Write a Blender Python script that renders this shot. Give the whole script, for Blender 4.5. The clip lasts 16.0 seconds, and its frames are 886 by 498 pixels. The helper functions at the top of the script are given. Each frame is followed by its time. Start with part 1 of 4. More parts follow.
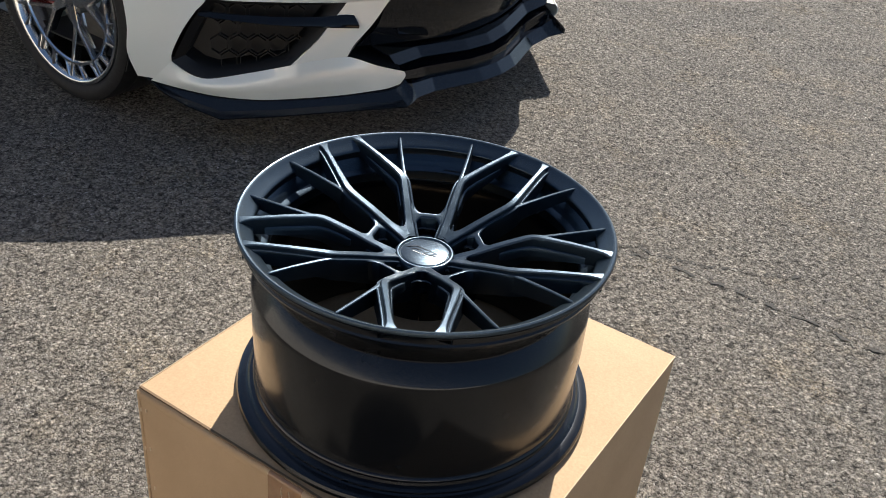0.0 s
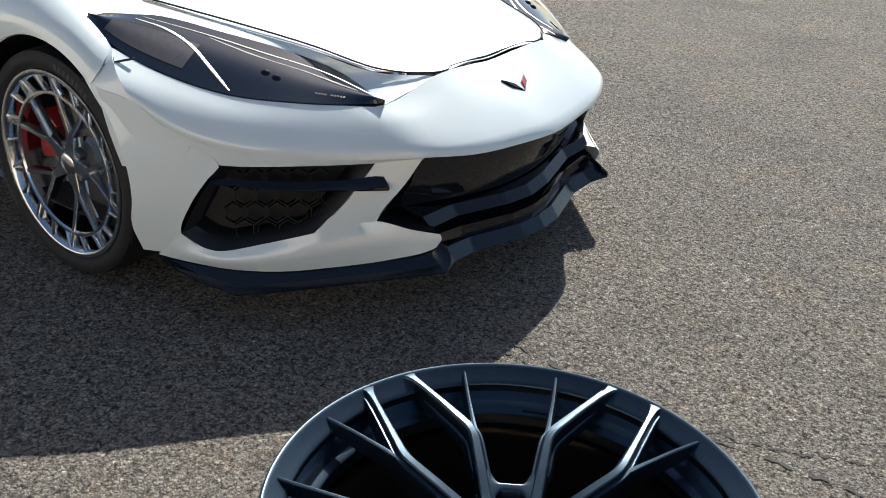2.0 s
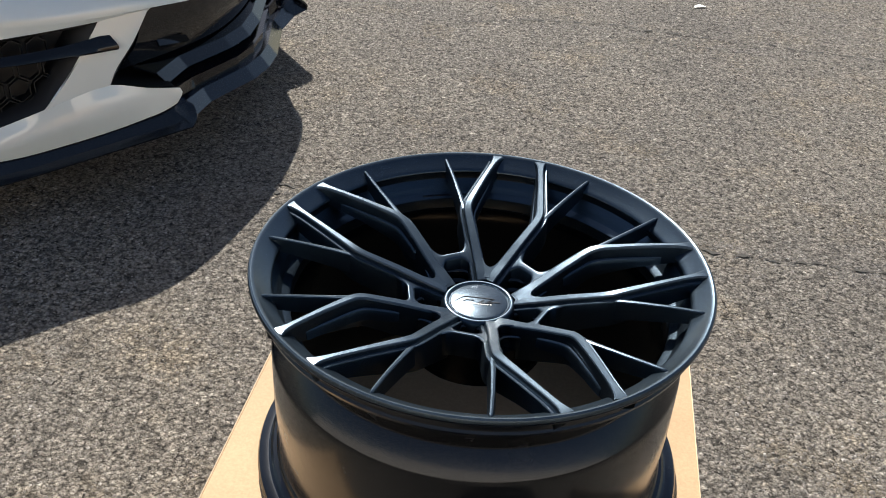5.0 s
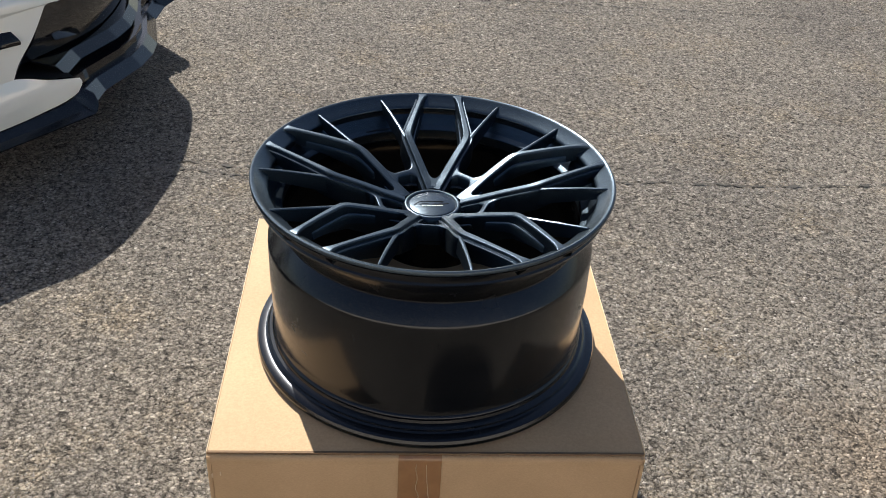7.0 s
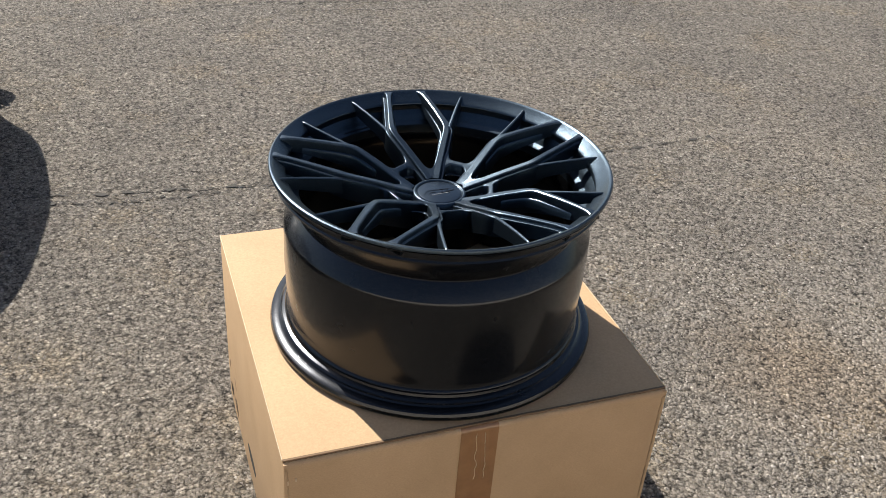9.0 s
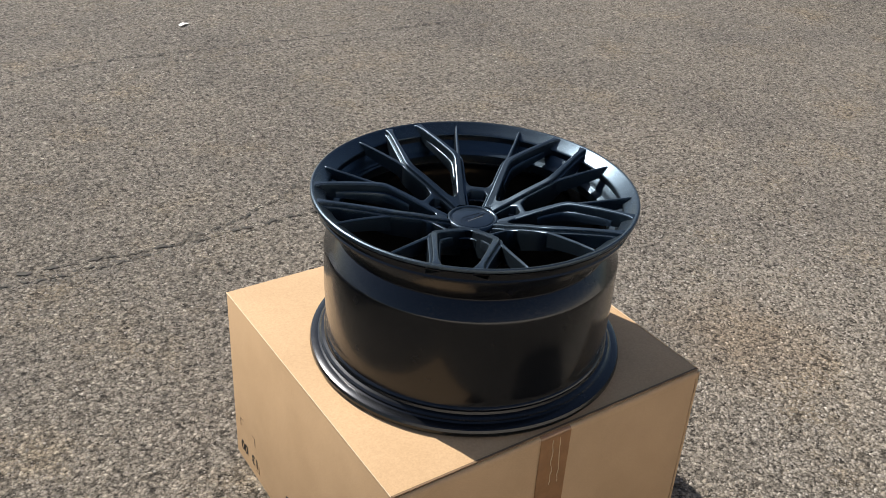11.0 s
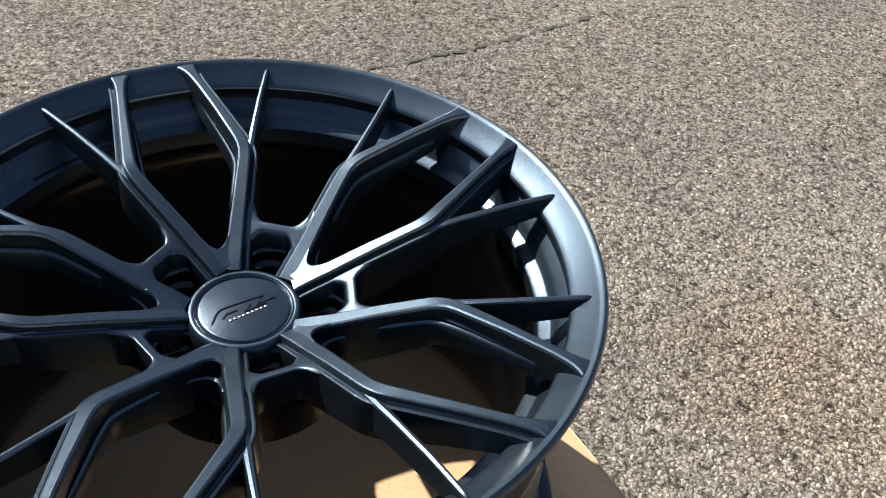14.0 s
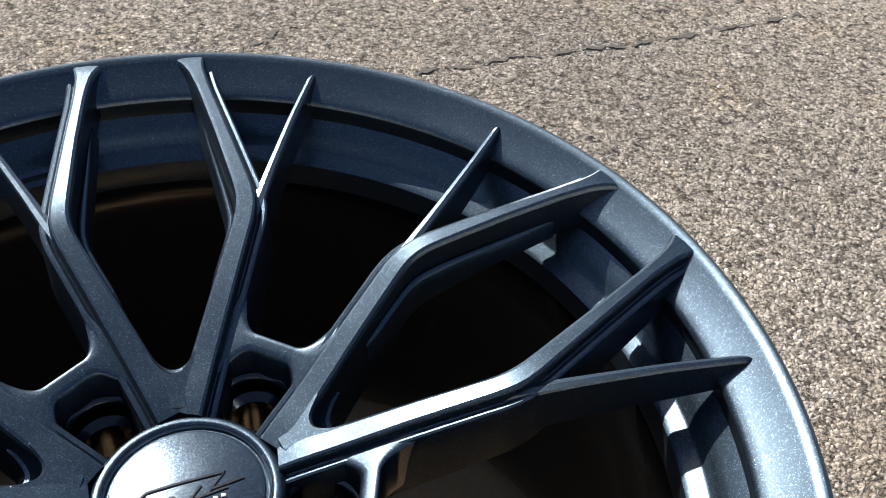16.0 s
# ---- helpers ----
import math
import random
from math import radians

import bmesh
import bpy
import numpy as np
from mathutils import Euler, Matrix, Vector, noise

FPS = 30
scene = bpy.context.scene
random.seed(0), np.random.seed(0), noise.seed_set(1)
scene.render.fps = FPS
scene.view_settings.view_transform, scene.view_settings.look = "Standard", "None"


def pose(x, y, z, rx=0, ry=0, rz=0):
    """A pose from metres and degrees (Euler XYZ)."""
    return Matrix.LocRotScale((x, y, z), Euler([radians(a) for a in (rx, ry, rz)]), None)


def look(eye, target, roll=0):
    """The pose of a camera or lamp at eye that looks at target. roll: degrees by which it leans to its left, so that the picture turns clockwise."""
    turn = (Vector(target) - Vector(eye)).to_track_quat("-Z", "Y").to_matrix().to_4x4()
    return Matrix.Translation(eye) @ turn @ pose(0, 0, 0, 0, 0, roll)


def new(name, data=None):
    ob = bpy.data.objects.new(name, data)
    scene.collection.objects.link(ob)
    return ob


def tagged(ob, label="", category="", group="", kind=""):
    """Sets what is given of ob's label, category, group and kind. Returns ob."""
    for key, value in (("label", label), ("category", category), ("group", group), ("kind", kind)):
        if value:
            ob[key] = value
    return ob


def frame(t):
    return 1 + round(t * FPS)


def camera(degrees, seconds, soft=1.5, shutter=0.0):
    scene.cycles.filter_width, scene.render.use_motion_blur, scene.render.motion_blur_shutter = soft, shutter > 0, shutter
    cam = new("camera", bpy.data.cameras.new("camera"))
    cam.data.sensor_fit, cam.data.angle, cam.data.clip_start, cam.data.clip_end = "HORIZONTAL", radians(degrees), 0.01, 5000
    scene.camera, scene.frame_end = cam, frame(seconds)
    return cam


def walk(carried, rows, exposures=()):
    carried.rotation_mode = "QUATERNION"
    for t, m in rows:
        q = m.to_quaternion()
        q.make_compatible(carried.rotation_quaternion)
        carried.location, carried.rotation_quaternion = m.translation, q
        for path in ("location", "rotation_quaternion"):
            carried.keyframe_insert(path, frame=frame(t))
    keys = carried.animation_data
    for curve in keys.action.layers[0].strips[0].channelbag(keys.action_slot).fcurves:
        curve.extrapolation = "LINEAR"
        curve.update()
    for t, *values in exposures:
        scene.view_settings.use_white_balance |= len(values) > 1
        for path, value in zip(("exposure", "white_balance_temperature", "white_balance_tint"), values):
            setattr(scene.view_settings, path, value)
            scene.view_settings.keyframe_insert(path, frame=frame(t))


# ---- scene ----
cam = camera(49.8, 16.0, soft=0.7)

PATH = [
    (0, (0.625, -0.988, 1.407), (-0.241, 0.451, 0.321), 5.8),
    (0.5, (0.575, -0.882, 1.381), (-0.302, 0.552, 0.298), 5.8),
    (1, (0.513, -0.77, 1.339), (-0.402, 0.667, 0.292), 5.1),
    (1.5, (0.423, -0.72, 1.359), (-0.531, 0.75, 0.396), 4.0),
    (2, (0.348, -0.715, 1.389), (-0.619, 0.795, 0.503), 3.2),
    (2.5, (0.302, -0.713, 1.378), (-0.648, 0.819, 0.512), 3.1),
    (3, (0.245, -0.718, 1.366), (-0.65, 0.827, 0.465), 3.3),
    (3.5, (0.182, -0.723, 1.334), (-0.599, 0.851, 0.38), 3.5),
    (4, (0.168, -0.772, 1.32), (-0.447, 0.848, 0.32), 4.0),
    (4.5, (0.134, -0.867, 1.319), (-0.285, 0.786, 0.273), 3.8),
    (5, (0.073, -0.931, 1.331), (-0.141, 0.724, 0.229), 3.3),
    (5.2, (0.031, -0.955, 1.332), (-0.104, 0.697, 0.214), 3.3),
    (7.3, (-0.071, -1.279, 1.408), (0.056, 0.381, 0.3), 3.1),
    (7.5, (-0.075, -1.286, 1.413), (0.065, 0.374, 0.305), 3.0),
    (8, (-0.131, -1.281, 1.406), (0.117, 0.37, 0.304), 3.2),
    (8.5, (-0.296, -1.275, 1.401), (0.104, 0.349, 0.304), 2.8),
    (8.7, (-0.372, -1.269, 1.4), (0.121, 0.33, 0.304), 3.6),
    (10.8, (-0.864, -1.174, 1.407), (0.099, 0.263, 0.405), 3.2),
    (11, (-0.849, -1.141, 1.403), (0.137, 0.28, 0.398), 3.4),
    (11.5, (-0.724, -1.028, 1.387), (0.276, 0.364, 0.356), 4.0),
    (12, (-0.607, -0.92, 1.357), (0.381, 0.44, 0.273), 4.4),
    (12.5, (-0.505, -0.758, 1.311), (0.483, 0.542, 0.156), 4.7),
    (13, (-0.419, -0.625, 1.281), (0.564, 0.619, 0.062), 5.5),
    (13.5, (-0.295, -0.552, 1.24), (0.639, 0.677, -0.031), 6.3),
    (14, (-0.167, -0.508, 1.176), (0.679, 0.733, -0.144), 6.0),
    (14.5, (-0.099, -0.436, 1.126), (0.686, 0.808, -0.229), 4.6),
    (15, (-0.073, -0.343, 1.081), (0.693, 0.9, -0.285), 4.1),
    (15.5, (-0.034, -0.285, 1.054), (0.684, 0.985, -0.314), 4.9),
    (16, (0.003, -0.251, 1.029), (0.586, 1.074, -0.351), 5.8),
]
walk(cam, [(t, look(eye, target, roll)) for t, eye, target, roll in PATH],
     [(0, 0.84, 6400, 9), (1.5, 0.88, 6300, 8), (2.5, 0.62, 6150, 7), (3.5, 0.70, 6250, 8), (5, 0.88, 6450, 9), (8, 0.90, 6550, 10), (11, 0.74, 6600, 10), (12.5, 0.92, 6500, 10),
      (13.5, 1.10, 6550, 10), (14.5, 1.30, 6550, 10), (16, 1.38, 6500, 10)])

# ---- world, sun, exposure ----
SUN_AZ, SUN_EL = radians(109.5), radians(43.6)
to_sun = Vector((math.cos(SUN_AZ) * math.cos(SUN_EL), math.sin(SUN_AZ) * math.cos(SUN_EL), math.sin(SUN_EL)))
sky_world = bpy.data.worlds.new("sky")
scene.world = sky_world
sky_world.use_nodes = True
wt = sky_world.node_tree
sky = wt.nodes.new("ShaderNodeTexSky")
sky.sky_type, sky.sun_disc = "NISHITA", False
sky.sun_elevation, sky.sun_rotation = SUN_EL, math.atan2(to_sun.x, to_sun.y)
bg = wt.nodes["Background"]
bg.inputs["Strength"].default_value = 0.067
wt.links.new(sky.outputs["Color"], bg.inputs["Color"])
sun_lamp = bpy.data.lights.new("sun", "SUN")
sun_lamp.energy, sun_lamp.angle, sun_lamp.color = 5.0, radians(0.53), (1.0, 0.94, 0.85)
sun = new("sun", sun_lamp)
sun.matrix_world = look(to_sun * 20, (0, 0, 0))


# ---- material helpers ----
class Mat:
    """A small wrapper round a Principled material."""

    def __init__(self, name, color, rough=0.5, metal=0.0, **more):
        self.m = bpy.data.materials.new(name)
        self.m.use_nodes = True
        self.t = self.m.node_tree
        self.p = self.t.nodes["Principled BSDF"]
        self.set(Base_Color=(*color, 1), Roughness=rough, Metallic=metal, **more)

    def set(self, **values):
        for key, value in values.items():
            self.p.inputs[key.replace("_", " ")].default_value = value
        return self

    def node(self, kind, **values):
        n = self.t.nodes.new(kind)
        for key, value in values.items():
            n.inputs[key.replace("_", " ")].default_value = value
        return n

    def link(self, a, b):
        self.t.links.new(a, b)

    def coords(self, sx=1.0, sy=1.0, sz=1.0):
        c = self.t.nodes.new("ShaderNodeTexCoord")
        mp = self.node("ShaderNodeMapping")
        mp.inputs["Scale"].default_value = (sx, sy, sz)
        self.link(c.outputs["Object"], mp.inputs["Vector"])
        return mp.outputs["Vector"]

    def ramp(self, value, stops):
        r = self.t.nodes.new("ShaderNodeValToRGB")
        e = r.color_ramp.elements
        while len(e) < len(stops):
            e.new(0.5)
        for el, (pos, col) in zip(e, stops):
            el.position, el.color = pos, (*col, 1) if len(col) == 3 else col
        self.link(value, r.inputs["Fac"])
        return r.outputs["Color"]

    def mix(self, kind, fac, a, b):
        n = self.t.nodes.new("ShaderNodeMix")
        n.data_type, n.blend_type = "RGBA", kind
        for socket, value in ((n.inputs[0], fac), (n.inputs[6], a), (n.inputs[7], b)):
            if isinstance(value, (int, float)):
                socket.default_value = value
            elif isinstance(value, tuple):
                socket.default_value = (*value, 1)
            else:
                self.link(value, socket)
        return n.outputs[2]

    def bump(self, height, strength, distance, after=None):
        b = self.node("ShaderNodeBump", Strength=strength, Distance=distance)
        self.link(height, b.inputs["Height"])
        if after:
            self.link(after, b.inputs["Normal"])
        return b.outputs["Normal"]


def spilled_dust(a, v, col):
    """A ragged brown patch of dried dirt on the ground beside the box."""
    away = a.t.nodes.new("ShaderNodeVectorMath")
    away.operation = "DISTANCE"
    away.inputs[1].default_value = (0.95, 0.08, 0.0)
    ragged = a.node("ShaderNodeTexNoise", Scale=9.0, Detail=5.0, Roughness=0.7)
    a.link(v, ragged.inputs["Vector"])
    a.link(a.mix("LINEAR_LIGHT", 0.16, v, ragged.outputs["Color"]), away.inputs[0])
    tint = a.ramp(away.outputs["Value"], [(0.05, (0.92, 0.74, 0.54)), (0.30, (1, 1, 1))])
    return a.mix("MULTIPLY", 0.5, col, tint)


def asphalt_material():
    a = Mat("asphalt", (0.15, 0.14, 0.13), 0.85, Specular_IOR_Level=0.35)
    v = a.coords()
    stones = a.node("ShaderNodeTexVoronoi", Scale=104.0)
    fine = a.node("ShaderNodeTexVoronoi", Scale=330.0)
    warp = a.node("ShaderNodeTexNoise", Scale=60.0, Detail=3.0)
    big = a.node("ShaderNodeTexNoise", Scale=1.3, Detail=5.0, Roughness=0.6)
    mid = a.node("ShaderNodeTexNoise", Scale=14.0, Detail=4.0, Roughness=0.65)
    for n in (warp, big, mid):
        a.link(v, n.inputs["Vector"])
    wv = a.mix("LINEAR_LIGHT", 0.006, v, warp.outputs["Color"])
    for n in (stones, fine):
        a.link(wv, n.inputs["Vector"])
    cell = a.ramp(stones.outputs["Color"], [(0.0, (0.20, 0.180, 0.158)), (0.45, (0.28, 0.253, 0.222)), (0.85, (0.36, 0.328, 0.288)), (1.0, (0.56, 0.525, 0.475))])
    # dark between stones: binder, with the shade of the gaps painted in
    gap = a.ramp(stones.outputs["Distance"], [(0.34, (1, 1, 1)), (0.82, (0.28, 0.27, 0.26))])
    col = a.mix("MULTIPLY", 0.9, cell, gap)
    finec = a.ramp(fine.outputs["Color"], [(0.0, (0.76, 0.75, 0.74)), (1.0, (1.22, 1.21, 1.19))])
    col = a.mix("MULTIPLY", 0.75, col, finec)
    patch = a.ramp(big.outputs["Fac"], [(0.32, (0.80, 0.80, 0.81)), (0.5, (1.0, 1.0, 0.99)), (0.72, (1.12, 1.10, 1.06))])
    col = a.mix("MULTIPLY", 1.0, col, patch)
    stain = a.ramp(mid.outputs["Fac"], [(0.3, (0.8, 0.8, 0.8)), (0.6, (1.06, 1.06, 1.05))])
    col = a.mix("MULTIPLY", 0.8, col, stain)
    # pits and holes: shade of the hollows multiplied into the colour
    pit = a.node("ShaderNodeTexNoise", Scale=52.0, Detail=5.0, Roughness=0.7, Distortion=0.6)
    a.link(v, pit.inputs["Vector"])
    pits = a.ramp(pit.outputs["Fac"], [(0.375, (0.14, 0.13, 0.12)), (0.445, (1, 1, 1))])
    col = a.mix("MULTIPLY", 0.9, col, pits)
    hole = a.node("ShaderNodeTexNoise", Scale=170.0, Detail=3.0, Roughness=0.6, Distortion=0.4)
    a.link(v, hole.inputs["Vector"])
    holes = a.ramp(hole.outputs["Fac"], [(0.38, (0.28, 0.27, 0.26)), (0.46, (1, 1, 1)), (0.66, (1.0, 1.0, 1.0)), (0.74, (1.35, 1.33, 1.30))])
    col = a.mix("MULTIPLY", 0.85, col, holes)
    clump = a.node("ShaderNodeTexNoise", Scale=46.0, Detail=3.0, Roughness=0.55, Distortion=0.3)
    a.link(v, clump.inputs["Vector"])
    clumps = a.ramp(clump.outputs["Fac"], [(0.36, (0.56, 0.55, 0.54)), (0.48, (0.98, 0.98, 0.98)), (0.66, (1.28, 1.27, 1.25))])
    col = a.mix("MULTIPLY", 0.85, col, clumps)
    tan = a.node("ShaderNodeTexNoise", Scale=3.2, Detail=4.0, Roughness=0.7)
    a.link(v, tan.inputs["Vector"])
    dust = a.ramp(tan.outputs["Fac"], [(0.52, (1, 1, 1)), (0.72, (1.16, 1.06, 0.88))])
    col = a.mix("MULTIPLY", 0.8, col, dust)
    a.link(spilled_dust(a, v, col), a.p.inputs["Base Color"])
    h = a.ramp(stones.outputs["Distance"], [(0.0, (1, 1, 1)), (0.9, (0, 0, 0))])
    h2 = a.ramp(fine.outputs["Distance"], [(0.0, (1, 1, 1)), (0.9, (0, 0, 0))])
    n1 = a.bump(h, 1.0, 0.0085)
    n2 = a.bump(h2, 0.9, 0.0035, n1)
    n3 = a.bump(pits, 0.9, 0.006, a.bump(holes, 0.7, 0.003, a.bump(mid.outputs["Fac"], 0.6, 0.010, n2)))
    a.link(n3, a.p.inputs["Normal"])
    return a.m


def stone_material():
    a = Mat("loose_stone", (0.2, 0.19, 0.17), 0.8)
    g = a.t.nodes.new("ShaderNodeNewGeometry")
    col = a.ramp(g.outputs["Random Per Island"], [(0.0, (0.165, 0.150, 0.133)), (0.5, (0.250, 0.227, 0.200)), (0.96, (0.315, 0.288, 0.254)), (1.0, (0.52, 0.49, 0.45))])
    n = a.node("ShaderNodeTexNoise", Scale=400.0, Detail=2.0)
    a.link(a.coords(), n.inputs["Vector"])
    tone = a.ramp(n.outputs["Fac"], [(0.3, (0.75, 0.75, 0.75)), (0.7, (1.1, 1.1, 1.1))])
    big = a.node("ShaderNodeTexNoise", Scale=1.3, Detail=5.0, Roughness=0.6)
    a.link(a.coords(), big.inputs["Vector"])
    patch = a.ramp(big.outputs["Fac"], [(0.32, (0.80, 0.80, 0.81)), (0.5, (1.0, 1.0, 0.99)), (0.72, (1.12, 1.10, 1.06))])
    col = a.mix("MULTIPLY", 1.0, col, patch)
    a.link(spilled_dust(a, a.coords(), a.mix("MULTIPLY", 1.0, col, tone)), a.p.inputs["Base Color"])
    return a.m


def cardboard_material():
    a = Mat("cardboard", (0.47, 0.32, 0.185), 0.72, Specular_IOR_Level=0.3)
    fibre = a.node("ShaderNodeTexNoise", Scale=1.0, Detail=6.0, Roughness=0.7)
    a.link(a.coords(240, 240, 700), fibre.inputs["Vector"])
    blotch = a.node("ShaderNodeTexNoise", Scale=7.0, Detail=5.0, Roughness=0.6)
    a.link(a.coords(), blotch.inputs["Vector"])
    flute = a.node("ShaderNodeTexWave", Scale=22.0, Distortion=1.5, Detail=2.0)
    flute.bands_direction = "X"
    a.link(a.coords(), flute.inputs["Vector"])
    c1 = a.ramp(fibre.outputs["Fac"], [(0.25, (0.40, 0.268, 0.152)), (0.55, (0.475, 0.325, 0.190)), (0.8, (0.53, 0.37, 0.22))])
    c2 = a.ramp(blotch.outputs["Fac"], [(0.3, (0.90, 0.89, 0.87)), (0.6, (1.0, 1.0, 1.0)), (0.8, (1.06, 1.05, 1.03))])
    a.link(a.mix("MULTIPLY", 1.0, c1, c2), a.p.inputs["Base Color"])
    n1 = a.bump(blotch.outputs["Fac"], 0.5, 0.003)
    n2 = a.bump(fibre.outputs["Fac"], 0.25, 0.0004, n1)
    n3 = a.bump(flute.outputs["Fac"], 0.05, 0.0006, n2)
    a.link(n3, a.p.inputs["Normal"])
    return a.m


def flake_material(name, color, rough, flake, coat=0.25, coat_rough=0.16):
    a = Mat(name, color, rough, 0.9, Coat_Weight=coat, Coat_Roughness=coat_rough)
    v = a.coords()
    cells = a.node("ShaderNodeTexVoronoi", Scale=2300.0)
    soft = a.node("ShaderNodeTexNoise", Scale=30.0, Detail=4.0)
    peel = a.node("ShaderNodeTexNoise", Scale=420.0, Detail=1.0)
    for n in (cells, soft, peel):
        a.link(v, n.inputs["Vector"])
    bright = a.ramp(cells.outputs["Color"], [(0.0, tuple(c * 0.7 for c in color)), (0.72, color), (0.93, tuple(min(1, c * 2.4) for c in color)), (1.0, tuple(min(1, c * 5 + 0.03) for c in color))])
    a.link(bright, a.p.inputs["Base Color"])
    r = a.node("ShaderNodeMapRange", To_Min=rough - 0.05, To_Max=rough + 0.07)
    a.link(soft.outputs["Fac"], r.inputs["Value"])
    a.link(r.outputs["Result"], a.p.inputs["Roughness"])
    sep = a.ramp(cells.outputs["Color"], [(0.0, (0, 0, 0)), (1.0, (1, 1, 1))])
    n1 = a.bump(sep, flake, 0.0004)
    n2 = a.bump(peel.outputs["Fac"], 0.05, 0.001, n1)
    a.link(n2, a.p.inputs["Normal"])
    return a.m


def simple_material(name, color, rough, metal=0.0, grain=0.0, scale=80.0, **more):
    a = Mat(name, color, rough, metal, **more)
    n = a.node("ShaderNodeTexNoise", Scale=scale, Detail=5.0, Roughness=0.6)
    a.link(a.coords(), n.inputs["Vector"])
    dip = 0.03 if color[0] > 0.7 else 0.14
    tone = a.ramp(n.outputs["Fac"], [(0.3, (1 - dip,) * 3), (0.7, (1 + dip / 2,) * 3)])
    a.link(a.mix("MULTIPLY", 1.0, color, tone), a.p.inputs["Base Color"])
    r = a.node("ShaderNodeMapRange", To_Min=max(0.02, rough * 0.85), To_Max=min(1, rough * 1.2))
    a.link(n.outputs["Fac"], r.inputs["Value"])
    a.link(r.outputs["Result"], a.p.inputs["Roughness"])
    if grain:
        a.link(a.bump(n.outputs["Fac"], 0.4, grain), a.p.inputs["Normal"])
    return a.m


ASPHALT, STONE, CARD = asphalt_material(), stone_material(), cardboard_material()
WHEEL = flake_material("satin_gunmetal_paint", (0.036, 0.054, 0.074), 0.35, 0.14, 0.25)
CAP = flake_material("satin_gunmetal_cap_paint", (0.046, 0.065, 0.086), 0.23, 0.10, 0.06)
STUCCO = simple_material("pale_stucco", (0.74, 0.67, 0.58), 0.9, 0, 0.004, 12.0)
BARREL = flake_material("satin_black_barrel_paint", (0.018, 0.020, 0.024), 0.24, 0.02, 0.4, 0.13)
CARD_SLIT = simple_material("cardboard_slit_shade", (0.16, 0.10, 0.055), 0.85, 0, 0.001)
CARD_WORN_GLINT = simple_material("worn_fold_and_tape_glint", (0.62, 0.48, 0.32), 0.8, 0, 0.0006, 120.0)
TAPE = simple_material("brown_packing_tape", (0.30, 0.16, 0.075), 0.22, 0, 0.0006, 40.0, Coat_Weight=0.6, Coat_Roughness=0.12)
INK = simple_material("black_marker_ink", (0.02, 0.018, 0.016), 0.6)
PRINT = simple_material("printed_line_ink", (0.17, 0.11, 0.06), 0.7)
PEARL = simple_material("white_pearl_paint", (0.71, 0.76, 0.755), 0.35, 0.0, 0, 5.0, Coat_Weight=1.0, Coat_Roughness=0.04, Coat_IOR=1.8)
GLOSS = simple_material("gloss_black_plastic", (0.005, 0.006, 0.009), 0.07, 0, 0, 60.0, Specular_IOR_Level=0.35)
CARBON = simple_material("dark_carbon_lip", (0.008, 0.011, 0.017), 0.13, 0, 0, 200.0, Specular_IOR_Level=0.5)
MATTE = simple_material("matte_black_plastic", (0.006, 0.006, 0.007), 0.5, 0, 0.0006, 150.0)
RUBBER = simple_material("tyre_rubber", (0.008, 0.008, 0.009), 0.68, 0, 0.0012, 90.0)
CHROME = simple_material("brushed_silver_alloy", (0.70, 0.70, 0.70), 0.16, 1.0, 0, 120.0)
POLISH = simple_material("polished_alloy", (0.75, 0.76, 0.77), 0.1, 1.0, 0, 50.0)
STEEL = simple_material("brake_disc_steel", (0.30, 0.29, 0.28), 0.4, 1.0, 0, 60.0)
RED = simple_material("red_caliper_paint", (0.33, 0.012, 0.014), 0.35, 0, 0, 60.0, Coat_Weight=0.5)
LENS = simple_material("dark_headlamp_lens", (0.004, 0.007, 0.014), 0.04, 0, 0, 30.0, Specular_IOR_Level=0.6, Coat_Weight=0.5, Coat_Roughness=0.02)
LAMP_GREY = simple_material("smoked_lamp_reflector", (0.085, 0.075, 0.072), 0.22, 0.3, 0, 60.0, Coat_Weight=1.0, Coat_Roughness=0.03)
SEAM = simple_material("panel_gap", (0.02, 0.02, 0.02), 0.8)
CRACK = simple_material("crack_bottom", (0.045, 0.041, 0.036), 0.9, 0, 0.002, 300.0)
PAPER = simple_material("white_paper", (0.78, 0.77, 0.73), 0.8)
LETTER = simple_material("grey_tyre_lettering", (0.045, 0.045, 0.046), 0.6)


# ---- mesh helpers ----
def finish(bm, sharp=34.0):
    bmesh.ops.recalc_face_normals(bm, faces=bm.faces[:])
    lim = radians(sharp)
    for f in bm.faces:
        f.smooth = True
    for e in bm.edges:
        e.smooth = len(e.link_faces) == 2 and e.calc_face_angle(0.0) < lim
    return bm


def part(name, bm, material, parent=None, label="", sharp=34.0, m=None):
    """Links a bmesh as one mesh object under a thing or a part."""
    finish(bm, sharp)
    me = bpy.data.meshes.new(name)
    bm.to_mesh(me)
    bm.free()
    me.materials.append(material)
    ob = new(name, me)
    if parent:
        ob.parent = parent
    if m is not None:
        ob.matrix_basis = m
    return tagged(ob, label)


def again(name, ob, parent, m, label=""):
    """Another object on the same mesh."""
    o = new(name, ob.data)
    o.parent = parent
    o.matrix_basis = m
    return tagged(o, label or ob.get("label", ""))


def thing(name, label, category, m=None, group="", kind=""):
    ob = new(name)
    if m is not None:
        ob.matrix_basis = m
    return tagged(ob, label, category, group, kind)


